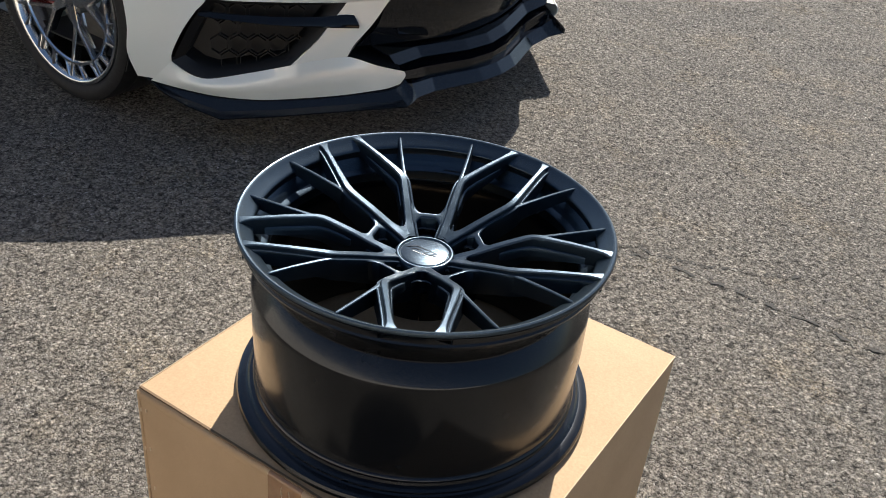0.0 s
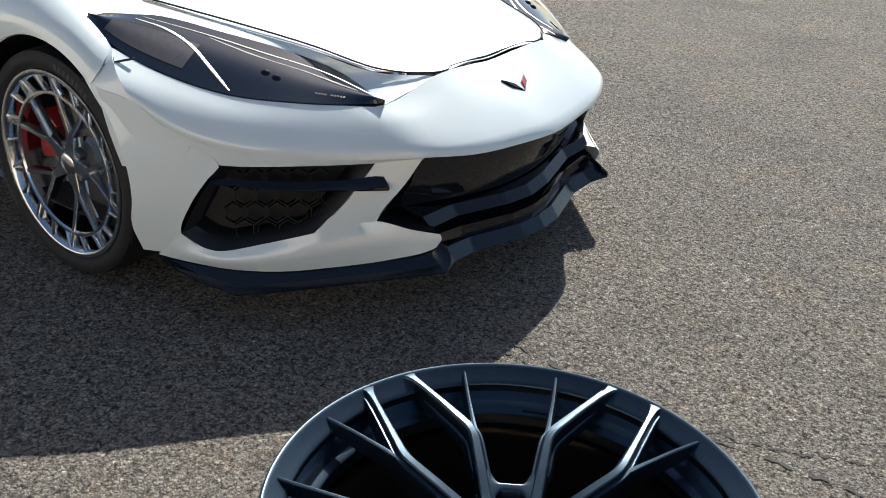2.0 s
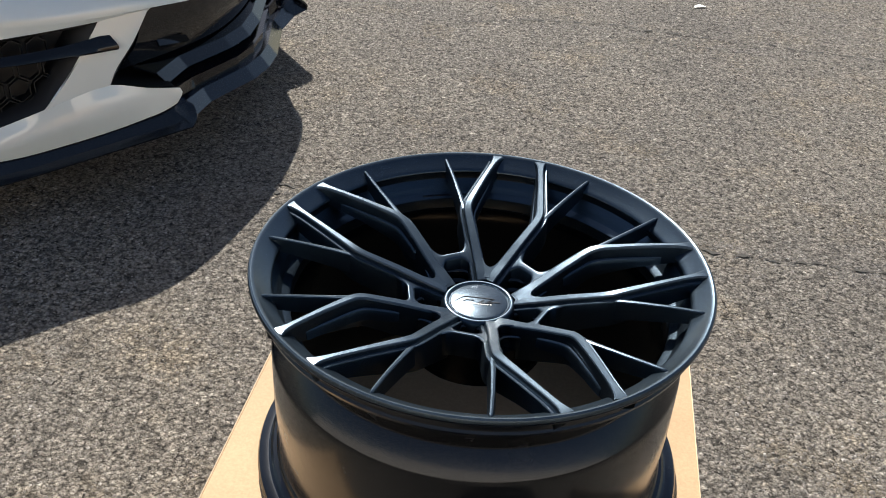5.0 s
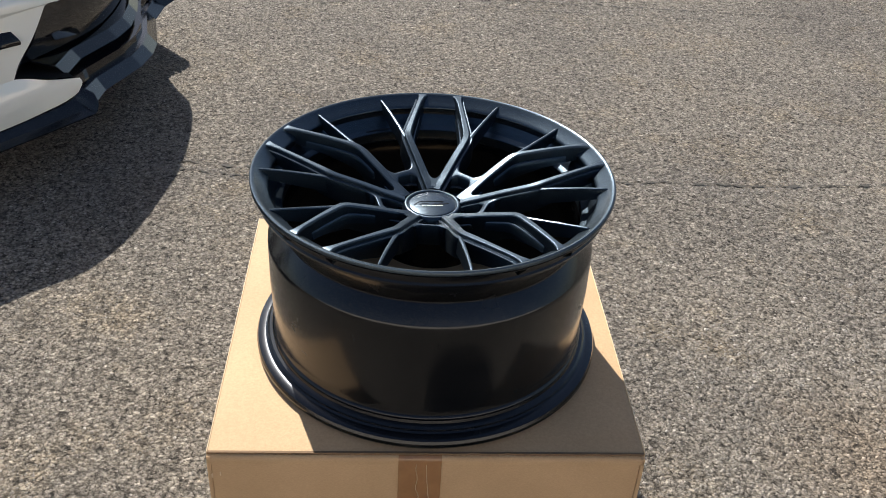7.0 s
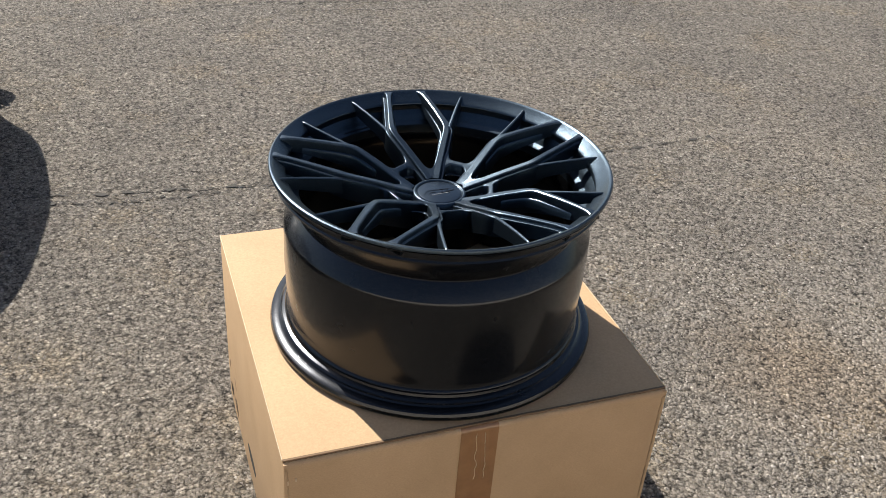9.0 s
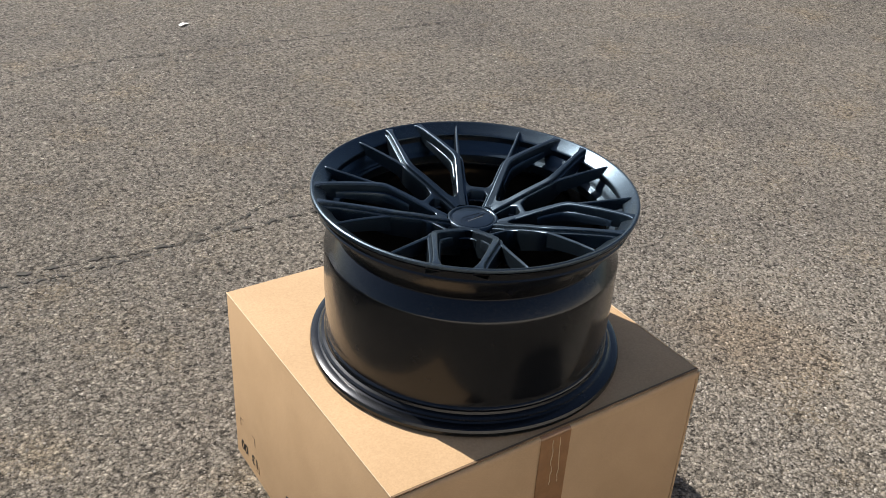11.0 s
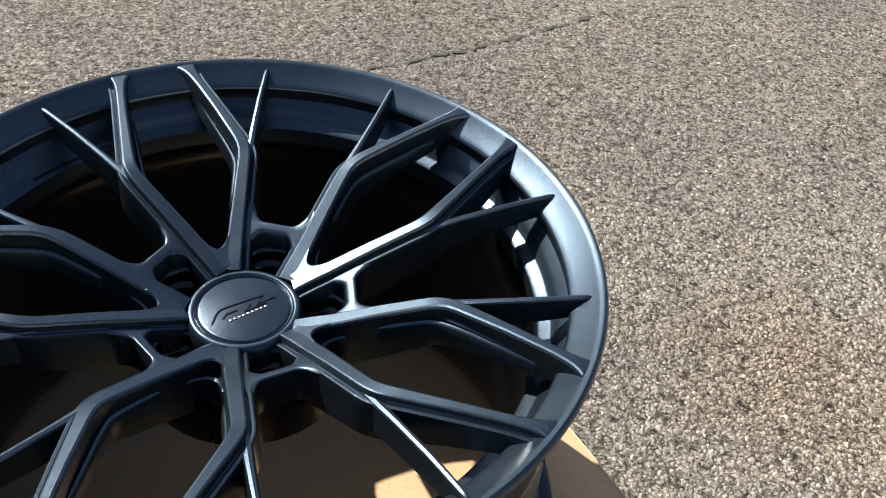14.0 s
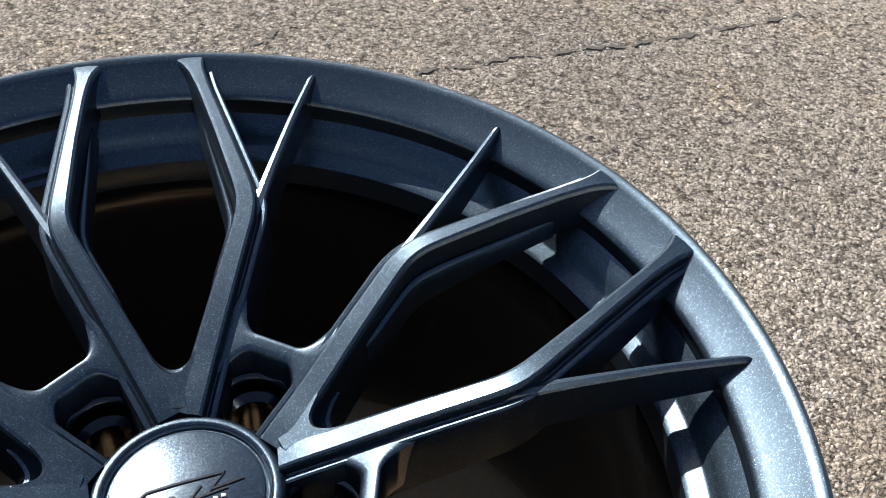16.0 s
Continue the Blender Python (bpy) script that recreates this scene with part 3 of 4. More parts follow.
def build_wheel():
    wheel = thing("alloy_wheel", "satin dark gunmetal alloy wheel lying face up on the cardboard box", "wheel", pose(0, 0, WZ))
    H = 0.307
    # rim: lip, outer flange, bead seat, drop, barrel, rear flange
    profile = [
        (0.2580, -0.0080), (0.2640, -0.0064), (0.2688, -0.0066), (0.2704, -0.0078), (0.2702, -0.0092), (0.2686, -0.0104), (0.2662, -0.0114), (0.2640, -0.0135), (0.2618, -0.0150),
        (0.2610, -0.0200), (0.2612, -0.0236), (0.2630, -0.0262), (0.2622, -0.0300), (0.2560, -0.0330), (0.2450, -0.0360), (0.2420, -0.0390), (0.2402, -0.0450), (0.2306, -0.0740), (0.2292, -0.0772), (0.2296, -0.0792), (0.2490, -0.1038), (0.2503, -0.1068), (0.2508, -0.1120), (0.2510, -0.180), (0.2478, -0.2550), (0.2480, -0.2630), (0.2488, -0.2662), (0.2500, -0.2672), (0.2516, -0.2700), (0.2506, -0.2745), (0.2520, -0.2785), (0.2566, -0.2800),
        (0.2600, -0.2830), (0.2600, -0.2862), (0.2630, -0.2880), (0.2700, -0.2890), (0.2752, -0.2918), (0.2772, -0.2960), (0.2772, -0.3010), (0.2745, -0.3055), (0.2650, -H), (0.2560, -0.3062),
        (0.2500, -0.3000), (0.2440, -0.2850), (0.2380, -0.2650), (0.2352, -0.2400), (0.2345, -0.1700), (0.2330, -0.1150), (0.2262, -0.0920), (0.2240, -0.0720), (0.2262, -0.0640), (0.2300, -0.0600), (0.2372, -0.0450),
        (0.2400, -0.0385), (0.2432, -0.0350), (0.2510, -0.0315), (0.2530, -0.0200)]
    rim = part("rim_barrel", lathe(profile, 192), BARREL, wheel, "glossy satin black barrel with stepped flanges", sharp=22)
    face = lathe([(0.2500, -0.0122), (0.2470, -0.0146), (0.2458, -0.0158), (0.2452, -0.0178), (0.2474, -0.0215), (0.2478, -0.0290), (0.2422, -0.0350), (0.2388, -0.0392), (0.2366, -0.0440), (0.2350, -0.0452), (0.2284, -0.0474), (0.2264, -0.0494), (0.2256, -0.0600), (0.2262, -0.0650),
                  (0.2285, -0.0610), (0.2369, -0.0446), (0.2396, -0.0388), (0.2428, -0.0351), (0.2498, -0.0300), (0.2505, -0.0200), (0.2640, -0.0090), (0.2700, -0.0062), (0.2716, -0.0052), (0.2719, -0.0032), (0.2707, -0.0006), (0.2685, 0.0004), (0.2655, -0.0004), (0.2638, -0.0024)], 192)
    part("outer_lip", face, WHEEL, wheel, "dark metallic sloping lip with a fine bright edge", sharp=36)
    # arms, seen from a valley axis along +x
    arms = []
    for s in (1, -1):
        path = [(0.0432, 0.0048, -0.0590, 0.0084, 0.040), (0.052, 0.0085, -0.0548, 0.0082, 0.045), (0.070, 0.0162, -0.0478, 0.0078, 0.047), (0.100, 0.0298, -0.0338, 0.0072, 0.045),
                (0.138, 0.0468, -0.0180, 0.0066, 0.040), (0.1475, 0.0490, -0.0150, 0.0066, 0.039), (0.158, 0.0478, -0.0128, 0.0062, 0.038), (0.200, 0.0415, -0.0066, 0.0052, 0.030),
                (0.235, 0.0358, -0.0024, 0.0048, 0.025), (0.252, 0.0330, -0.0008, 0.0058, 0.022), (0.259, 0.0319, -0.0004, 0.0078, 0.012), (0.2640, 0.0311, -0.0008, 0.0105, 0.006)]
        pts = [(x, s * (y - 0.0008), z, w * 0.88, d) for x, y, z, w, d in path]
        arm = sweep(path_spline(pts, 260), spoke_section(s))
        thin = [(0.1380, 0.0478, -0.0225, 0.0040, 0.026), (0.1500, 0.0545, -0.0200, 0.0036, 0.026), (0.170, 0.0640, -0.0160, 0.0030, 0.024), (0.205, 0.0815, -0.0095, 0.0026, 0.021), (0.232, 0.0960, -0.0052, 0.0024, 0.017), (0.2388, 0.0999, -0.0040, 0.0023, 0.012), (0.2412, 0.1013, -0.0062, 0.0016, 0.006)]
        branch = sweep(path_spline([(x, s * y, z, w, d) for x, y, z, w, d in thin], 220), thin_section)
        rib = [(0.106, 0.0228, -0.0440, 0.0010, 0.010), (0.113, 0.0262, -0.0400, 0.0022, 0.014), (0.138, 0.0372, -0.0310, 0.0022, 0.015), (0.146, 0.0392, -0.0285, 0.0022, 0.015), (0.165, 0.0374, -0.0245, 0.0020, 0.014), (0.205, 0.0330, -0.0200, 0.0016, 0.012), (0.228, 0.0306, -0.0185, 0.0010, 0.010)]
        ridge = sweep(path_spline([(x, s * y, z, w, d) for x, y, z, w, d in rib], 220), thin_section)
        arms.append((arm, branch, ridge))
    first = []
    for k in range(5):
        turn = pose(0, 0, 0, 0, 0, V_ANGLE - 72 * k)
        for i, (arm, branch, ridge) in enumerate(arms):
            if k == 0:
                a = part("spoke", arm, WHEEL, wheel, sharp=17, m=turn)
                b = part("spoke_branch", branch, WHEEL, a, sharp=20)
                c = part("spoke_ridge", ridge, WHEEL, a)
                first.append((a, b, c))
            else:
                a = again("spoke", first[i][0], wheel, turn)
                again("spoke_branch", first[i][1], a, Matrix())
                again("spoke_ridge", first[i][2], a, Matrix())
    # valley pads and lug webs
    def valley(end_mid, end_side, drop, deep):
        """The sloping ground between two arms near the hub, its outer end scooped."""
        bm = bmesh.new()
        xs = [0.0455, 0.052, 0.070, 0.084]
        rows = []
        for j in range(25):
            f = -1 + 2 * j / 24
            row = []
            for i in range(13):
                y0 = abs(f) * 0.0235
                end = end_mid + (end_side - end_mid) * min(1, y0 / 0.012) ** 2.4 - 0.001 * max(0, y0 - 0.012) / 0.0125
                x = 0.0455 + (end - 0.0455) * i / 12
                y = f * np.interp(x, xs, [0.0118, 0.0144, 0.0208, 0.0255])
                z = np.interp(x, xs, [-0.0580, -0.0556, -0.0484, -0.0424]) - drop
                z -= (0.0016 if i == 12 and abs(f) < 0.6 else 0) + (0.0018 if i == 0 else 0)
                row.append((x, y, z))
            rows.append(row)
        top = [[bm.verts.new(c) for c in r] for r in rows]
        low = [[bm.verts.new((c[0], c[1], c[2] - deep)) for c in r] for r in rows]
        for g in (top, low):
            for p, q in zip(g, g[1:]):
                for i in range(12):
                    bm.faces.new((p[i], p[i + 1], q[i + 1], q[i]))
        rim_a = top[0] + [r[12] for r in top[1:]] + top[-1][11::-1] + [r[0] for r in top[-2:0:-1]]
        rim_b = low[0] + [r[12] for r in low[1:]] + low[-1][11::-1] + [r[0] for r in low[-2:0:-1]]
        for i in range(len(rim_a)):
            j = (i + 1) % len(rim_a)
            bm.faces.new((rim_a[i], rim_a[j], rim_b[j], rim_b[i]))
        return bm

    pad, step = valley(0.0640, 0.0750, 0.0, 0.034), valley(0.0740, 0.0860, 0.0135, 0.030)
    # bridge over a lug pocket: level with the shelves of both arms, filleted into them
    web = bmesh.new()
    across = [(0.0, -0.0022), (0.06, -0.0010), (0.16, -0.0002), (0.34, 0.0), (0.66, 0.0), (0.84, -0.0002), (0.94, -0.0010), (1.0, -0.0022)]
    rows = []
    for i in range(41):
        l = -0.0275 + 0.055 * i / 40
        outer = 0.0868 + 0.0150 * (max(0.0, abs(l) - 0.0105) / 0.0140) ** 2.1
        inner = 0.0778 - 0.0120 * (max(0.0, abs(l) - 0.0085) / 0.0100) ** 2.2
        inner = max(inner, 0.0560)
        row = []
        for f, dz in across:
            x = inner + (outer - inner) * f
            row.append((x, l, -0.0540 + (x - 0.0661) * 0.433 + dz))
        rows.append([web.verts.new((row[0][0], l, row[0][2] - 0.026))] + [web.verts.new(c) for c in row] + [web.verts.new((row[-1][0], l, row[-1][2] - 0.032))])
    for p, q in zip(rows, rows[1:]):
        for j in range(len(p)):
            web.faces.new((p[j], p[(j + 1) % len(p)], q[(j + 1) % len(p)], q[j]))
    web.faces.new(rows[0]), web.faces.new(rows[-1][::-1])
    # round counterbore below the bridge
    pocket = lathe([(0.0160, -0.0690), (0.0166, -0.0676), (0.0184, -0.0660), (0.0200, -0.0668), (0.0204, -0.0780), (0.0158, -0.0780)], 40)
    bmesh.ops.translate(pocket, verts=pocket.verts[:], vec=(0.0605, 0, 0))
    # lug seat: floor sector with a bolt hole
    seat = bmesh.new()
    hole, N = 0.0130, 40
    rings = []
    for i in range(N):
        a = 2 * math.pi * i / N
        cx, cy = 0.060, 0.0
        dx, dy = math.cos(a), math.sin(a)
        t = 0.0
        while t < 0.08:
            x, y = cx + dx * t, cy + dy * t
            if not (0.030 < math.hypot(x, y) < 0.083 and abs(math.atan2(y, x)) < radians(35.9)):
                break
            t += 0.0005
        ox, oy = cx + dx * t, cy + dy * t
        wx, wy = cx + dx * (hole + 0.0045), cy + dy * (hole + 0.0045)
        hx, hy = cx + dx * hole, cy + dy * hole
        rings.append([seat.verts.new(p) for p in ((ox, oy, -0.124), (ox, oy, -0.0760), (wx, wy, -0.0760), (wx, wy, -0.0785), (hx, hy, -0.0825), (hx, hy, -0.100), (hx * 0.999, hy, -0.124))])
    for p, q in zip(rings, rings[1:] + rings[:1]):
        for j in range(7):
            seat.faces.new((p[j], q[j], q[(j + 1) % 7], p[(j + 1) % 7]))
    firsts = None
    for k in range(5):
        a, l = pose(0, 0, 0, 0, 0, V_ANGLE - 72 * k), pose(0, 0, 0, 0, 0, V_ANGLE - 72 * k - 36)
        if not firsts:
            firsts = (part("valley_pad", pad, WHEEL, wheel, m=a), part("valley_step", step, WHEEL, wheel, m=a), part("lug_web", web, WHEEL, wheel, sharp=50, m=l), part("lug_pocket", pocket, BARREL, wheel, m=l), part("lug_seat", seat, BARREL, wheel, m=l))
        else:
            for o, m in zip(firsts, (a, a, l, l, l)):
                again(o.name.split(".")[0], o, wheel, m)
    hub = lathe([(0.0365, -0.1200), (0.0365, -0.0640), (0.0378, -0.0612), (0.0385, -0.0602), (0.0394, -0.0599), (0.0412, -0.0600), (0.0424, -0.0607), (0.0440, -0.0630), (0.0454, -0.0660), (0.0462, -0.0720), (0.0470, -0.1200)], 96)
    part("hub_ring", hub, WHEEL, wheel, sharp=60)
    cap = part("centre_cap", lathe([(0.0, -0.0605), (0.0330, -0.0607), (0.0346, -0.0612), (0.0352, -0.0622), (0.0362, -0.0622), (0.0365, -0.0610), (0.0372, -0.0606), (0.0378, -0.0612), (0.0378, -0.072), (0.0, -0.072)], 96), CAP, wheel, "dark metallic cap with an engraved plain emblem", sharp=40)
    turn = pose(0, 0, -0.0605, 0, 0, -8)

    def stroke(points, w, h):
        return sweep([(x, y, h, w, h + 0.0005) for x, y in points], lambda w, d: [(-w, -d), (-w, -0.0002), (-w + 0.0002, 0), (w - 0.0002, 0), (w, -0.0002), (w, -d)])

    for pts in ([(-0.027, -0.010), (-0.0215, -0.0005), (-0.018, 0.0028), (-0.006, 0.0052), (0.017, 0.0088), (0.0105, 0.0005), (0.0255, 0.0045)],
                [(-0.018, -0.0075), (-0.0145, -0.0032), (-0.0055, -0.0012)], [(0.0000, -0.0050), (0.0060, 0.0030)], [(0.0000, -0.0045), (0.0180, 0.0005)]):
        part("emblem_stroke", stroke(pts, 0.0007, 0.0006), BARREL, cap, m=turn)
    for i in range(9):
        x = -0.014 + 0.0036 * i
        b = bmesh.new()
        block(b, x, -0.0114 + 0.00072 * i * 1.2, 0, x + 0.0024, -0.0096 + 0.00072 * i * 1.2, 0.0005, 0.0002)
        part("emblem_bar", b, STEEL, cap, m=turn)
    # cast marks on the inner step
    for i in range(12):
        a = 100 + i * 1.5
        b = bmesh.new()
        block(b, -0.0032, -0.0022, 0, 0.0032, 0.0022, 0.0005)
        r = 0.2318
        part("cast_mark", b, WHEEL, wheel, m=pose(r * math.cos(radians(a)), r * math.sin(radians(a)), -0.0464, 0, 0, a + 90))
    return wheel


build_wheel()


# ---- white sports car, nose towards the box ----
NEARER = 0.958
CAR = Matrix.Translation((0.25 - NEARER * (0.25 + 0.925), -0.74 + NEARER * (1.8327 + 0.74), 1.36 * (1 - NEARER))) @ pose(0, 0, 0, 0, 0, -2.35) @ Matrix.Scale(NEARER, 4)


def both(name, curves, material, parent, m=24, n=10, thick=0.003, label="", smooth=True, sharp=30.0):
    """A panel on the car's right side and its mirror on the left."""
    for s in (-1, 1):
        bm = loft([[(u, s * a, z) for u, a, z in c] for c in curves], m, n, smooth)
        part(name, solid(bm, thick) if thick else bm, material, parent, label, sharp)


def whole(name, curves, material, parent, m=24, n=10, thick=0.003, label="", sharp=30.0):
    """A panel that runs over the car's middle: each curve starts at the middle."""
    bm = loft([[(u, -a, z) for u, a, z in reversed(c[1:])] + [tuple(c[0])] + [tuple(p) for p in c[1:]] for c in curves], m * 2 - 1, n)
    part(name, solid(bm, thick), material, parent, label, sharp)


def facets(name, curves, material, parent, thick, label=""):
    """A panel of flat facets over the car's middle: each line of corners starts at the middle."""
    bm = bmesh.new()
    rows = [[bm.verts.new((u, -a, z)) for u, a, z in reversed(c[1:])] + [bm.verts.new(p) for p in c] for c in curves]
    for p, q in zip(rows, rows[1:]):
        for i in range(len(p) - 1):
            bm.faces.new((p[i], p[i + 1], q[i + 1], q[i]))
    part(name, solid(bm, thick), material, parent, label, 4)


def arch(a, r, a0, a1, n, u0=-1.064, z0=0.319, stretch=1.0):
    out = []
    for i in range(n):
        t = radians(a0 + (a1 - a0) * i / (n - 1))
        out.append((u0 + r * math.cos(t), a, z0 + r * stretch * math.sin(t)))
    return out


# feature lines of the right half: (ahead, out, up)
NOSE = [(0.036, 0, 0.424), (0.022, 0.16, 0.428), (-0.012, 0.36, 0.438), (-0.078, 0.517, 0.453), (-0.175, 0.612, 0.447), (-0.30, 0.742, 0.452), (-0.453, 0.892, 0.476), (-0.58, 0.970, 0.522), (-0.690, 1.006, 0.585)]
NOSE_UP = [(0.030, 0, 0.446), (0.016, 0.16, 0.450), (-0.018, 0.36, 0.460), (-0.085, 0.522, 0.474), (-0.182, 0.620, 0.468), (-0.305, 0.750, 0.474), (-0.457, 0.900, 0.500), (-0.58, 0.978, 0.545), (-0.695, 1.012, 0.605)]
MIDL = [(-0.075, 0, 0.523), (-0.080, 0.15, 0.530), (-0.105, 0.34, 0.535), (-0.158, 0.515, 0.530), (-0.240, 0.610, 0.524), (-0.345, 0.728, 0.531), (-0.487, 0.866, 0.556), (-0.62, 0.950, 0.596), (-0.740, 1.000, 0.640)]
BROW = [(-0.223, 0, 0.600), (-0.216, 0.14, 0.611), (-0.210, 0.30, 0.615), (-0.231, 0.507, 0.566), (-0.295, 0.596, 0.569), (-0.395, 0.706, 0.578), (-0.525, 0.822, 0.597), (-0.68, 0.905, 0.640), (-0.830, 0.948, 0.690)]


def build_car():
    car = thing("sports_car", "low white pearl sports car with black vents, parked on asphalt", "car", CAR)
    whole("front_bumper_skin", [NOSE, NOSE_UP, MIDL, BROW], PEARL, car, 34, 14, 0.003, "white pearl nose panel with a sharp lower crease", sharp=60)
    # band between crease and vent, pillar, corner and lower wing, all white
    both("crease_underside", [NOSE[3:8], [(-0.098, 0.509, 0.436), (-0.178, 0.604, 0.434), (-0.30, 0.735, 0.430), (-0.452, 0.882, 0.430), (-0.575, 0.962, 0.44)]], PEARL, car, 24, 4, 0.003)
    edge_out = arch(1.030, 0.372, -27, 52, 7)
    edge_out[0] = (-0.690, 1.010, 0.150)
    both("fender_corner", [[(-0.500, 0.918, 0.150), (-0.520, 0.936, 0.178), (-0.572, 0.968, 0.222), (-0.545, 0.952, 0.310), (-0.500, 0.926, 0.390), (-0.474, 0.905, 0.436), (-0.56, 0.96, 0.505)],
                           [(-0.590, 0.962, 0.150), (-0.600, 0.974, 0.178), (-0.622, 0.990, 0.222), (-0.610, 0.988, 0.310), (-0.600, 0.985, 0.390), (-0.590, 0.977, 0.450), (-0.66, 1.0, 0.56)],
                           edge_out], PEARL, car, 26, 10, 0.003)
    both("crease_panel", [[(-0.53, 0.942, 0.502), (-0.60, 0.980, 0.532), (-0.690, 1.006, 0.585), (-0.800, 1.029, 0.600)], [(-0.545, 0.951, 0.455), (-0.615, 0.986, 0.466), (-0.690, 1.013, 0.480), (-0.765, 1.029, 0.490)], [(-0.560, 0.958, 0.410), (-0.620, 0.990, 0.405), (-0.680, 1.012, 0.400), (-0.722, 1.029, 0.400)]], PEARL, car, 14, 8, 0.003, "", True, 60)
    both("centre_pillar", [[(-0.085, 0.515, 0.452), (-0.120, 0.552, 0.370), (-0.160, 0.590, 0.300), (-0.176, 0.603, 0.258)],
                           [(-0.178, 0.604, 0.440), (-0.205, 0.634, 0.380), (-0.245, 0.680, 0.300), (-0.290, 0.735, 0.232)]], PEARL, car, 16, 6, 0.012)
    both("lower_wing", [[(-0.572, 0.968, 0.222), (-0.530, 0.940, 0.188), (-0.480, 0.912, 0.178), (-0.390, 0.826, 0.200), (-0.290, 0.735, 0.232), (-0.230, 0.668, 0.250), (-0.176, 0.603, 0.260), (-0.100, 0.535, 0.233), (-0.040, 0.480, 0.219)],
                        [(-0.605, 0.985, 0.185), (-0.555, 0.965, 0.165), (-0.470, 0.918, 0.152), (-0.375, 0.835, 0.158), (-0.270, 0.735, 0.178), (-0.195, 0.650, 0.196), (-0.135, 0.580, 0.205), (-0.075, 0.515, 0.203), (-0.034, 0.480, 0.206)],
                        [(-0.640, 0.998, 0.147), (-0.560, 0.958, 0.135), (-0.460, 0.892, 0.120), (-0.356, 0.801, 0.114), (-0.250, 0.696, 0.124), (-0.175, 0.615, 0.134), (-0.120, 0.560, 0.147), (-0.075, 0.515, 0.160), (-0.048, 0.487, 0.176)]],
         PEARL, car, 36, 10, 0.004, "white lower wing that points to the middle")
    # fender over the wheel, side and hood
    top_out = arch(1.030, 0.372, 50, 168, 9)
    both("front_fender", [top_out,
                          [(-0.80, 1.012, 0.650), (-0.90, 1.016, 0.705), (-1.02, 1.020, 0.735), (-1.16, 1.022, 0.735), (-1.30, 1.02, 0.70), (-1.45, 1.015, 0.60), (-1.50, 1.01, 0.46)],
                          [(-0.83, 0.955, 0.692), (-0.93, 0.957, 0.745), (-1.05, 0.958, 0.785), (-1.18, 0.957, 0.805), (-1.34, 0.955, 0.81), (-1.55, 0.95, 0.79), (-1.75, 0.95, 0.74)],
                          [(-0.955, 0.905, 0.748), (-1.02, 0.885, 0.775), (-1.12, 0.87, 0.805), (-1.24, 0.865, 0.82), (-1.40, 0.86, 0.825), (-1.6, 0.86, 0.81), (-1.8, 0.86, 0.78)],
                          [(-0.870, 0.760, 0.742), (-0.99, 0.72, 0.762), (-1.12, 0.70, 0.785), (-1.26, 0.69, 0.80), (-1.42, 0.69, 0.815), (-1.6, 0.70, 0.82), (-1.8, 0.70, 0.82)]], PEARL, car, 26, 18, 0.003, "", True, 60)
    both("fender_shoulder", [[(-0.690, 1.006, 0.585), (-0.740, 1.000, 0.640), (-0.790, 0.976, 0.672), (-0.83, 0.948, 0.690), (-0.955, 0.915, 0.748)],
                             [(-0.760, 1.026, 0.530), (-0.812, 1.030, 0.588), (-0.850, 1.022, 0.640), (-0.895, 0.998, 0.695), (-0.985, 0.93, 0.765)],
                             [(-0.800, 1.029, 0.572), (-0.840, 1.030, 0.612), (-0.893, 1.024, 0.668), (-0.940, 0.996, 0.725), (-1.02, 0.925, 0.778)]], PEARL, car, 18, 8, 0.003, "", True, 60)
    both("door_sill_side", [[(-1.43, 1.03, 0.396), (-1.6, 1.0, 0.45), (-1.9, 0.98, 0.5), (-2.6, 0.97, 0.5)], [(-1.44, 1.02, 0.14), (-1.6, 0.98, 0.14), (-1.9, 0.96, 0.14), (-2.6, 0.96, 0.14)]], PEARL, car, 10, 5, 0.003)
    both("door_upper_side", [[(-1.50, 1.01, 0.46), (-1.7, 1.0, 0.5), (-2.0, 0.98, 0.5), (-2.6, 0.97, 0.5)], [(-1.75, 0.95, 0.74), (-1.9, 0.95, 0.76), (-2.1, 0.95, 0.80), (-2.6, 0.95, 0.84)]], PEARL, car, 10, 5, 0.003)
    both("lamp_cowl", [[(-0.231, 0.507, 0.567), (-0.42, 0.478, 0.612), (-0.566, 0.550, 0.662), (-0.72, 0.66, 0.705), (-0.87, 0.765, 0.742)],
                       [(-0.206, 0.300, 0.612), (-0.33, 0.444, 0.6265), (-0.52, 0.504, 0.6645), (-0.72, 0.604, 0.7085), (-0.99, 0.722, 0.7585)]], PEARL, car, 20, 5, 0.003)
    whole("hood", [[(-0.231, 0, 0.606), (-0.226, 0.12, 0.616), (-0.218, 0.285, 0.619), (-0.330, 0.448, 0.631)],
                   [(-0.42, 0, 0.640), (-0.42, 0.14, 0.652), (-0.42, 0.30, 0.664), (-0.52, 0.508, 0.669)],
                   [(-0.72, 0, 0.690), (-0.72, 0.16, 0.700), (-0.72, 0.38, 0.720), (-0.74, 0.615, 0.715)],
                   [(-1.1, 0, 0.755), (-1.1, 0.2, 0.762), (-1.1, 0.45, 0.782), (-1.1, 0.725, 0.780)],
                   [(-1.6, 0, 0.85), (-1.6, 0.2, 0.85), (-1.6, 0.45, 0.84), (-1.6, 0.725, 0.818)]], PEARL, car, 22, 22, 0.003, "white hood with two raised creases", sharp=60)
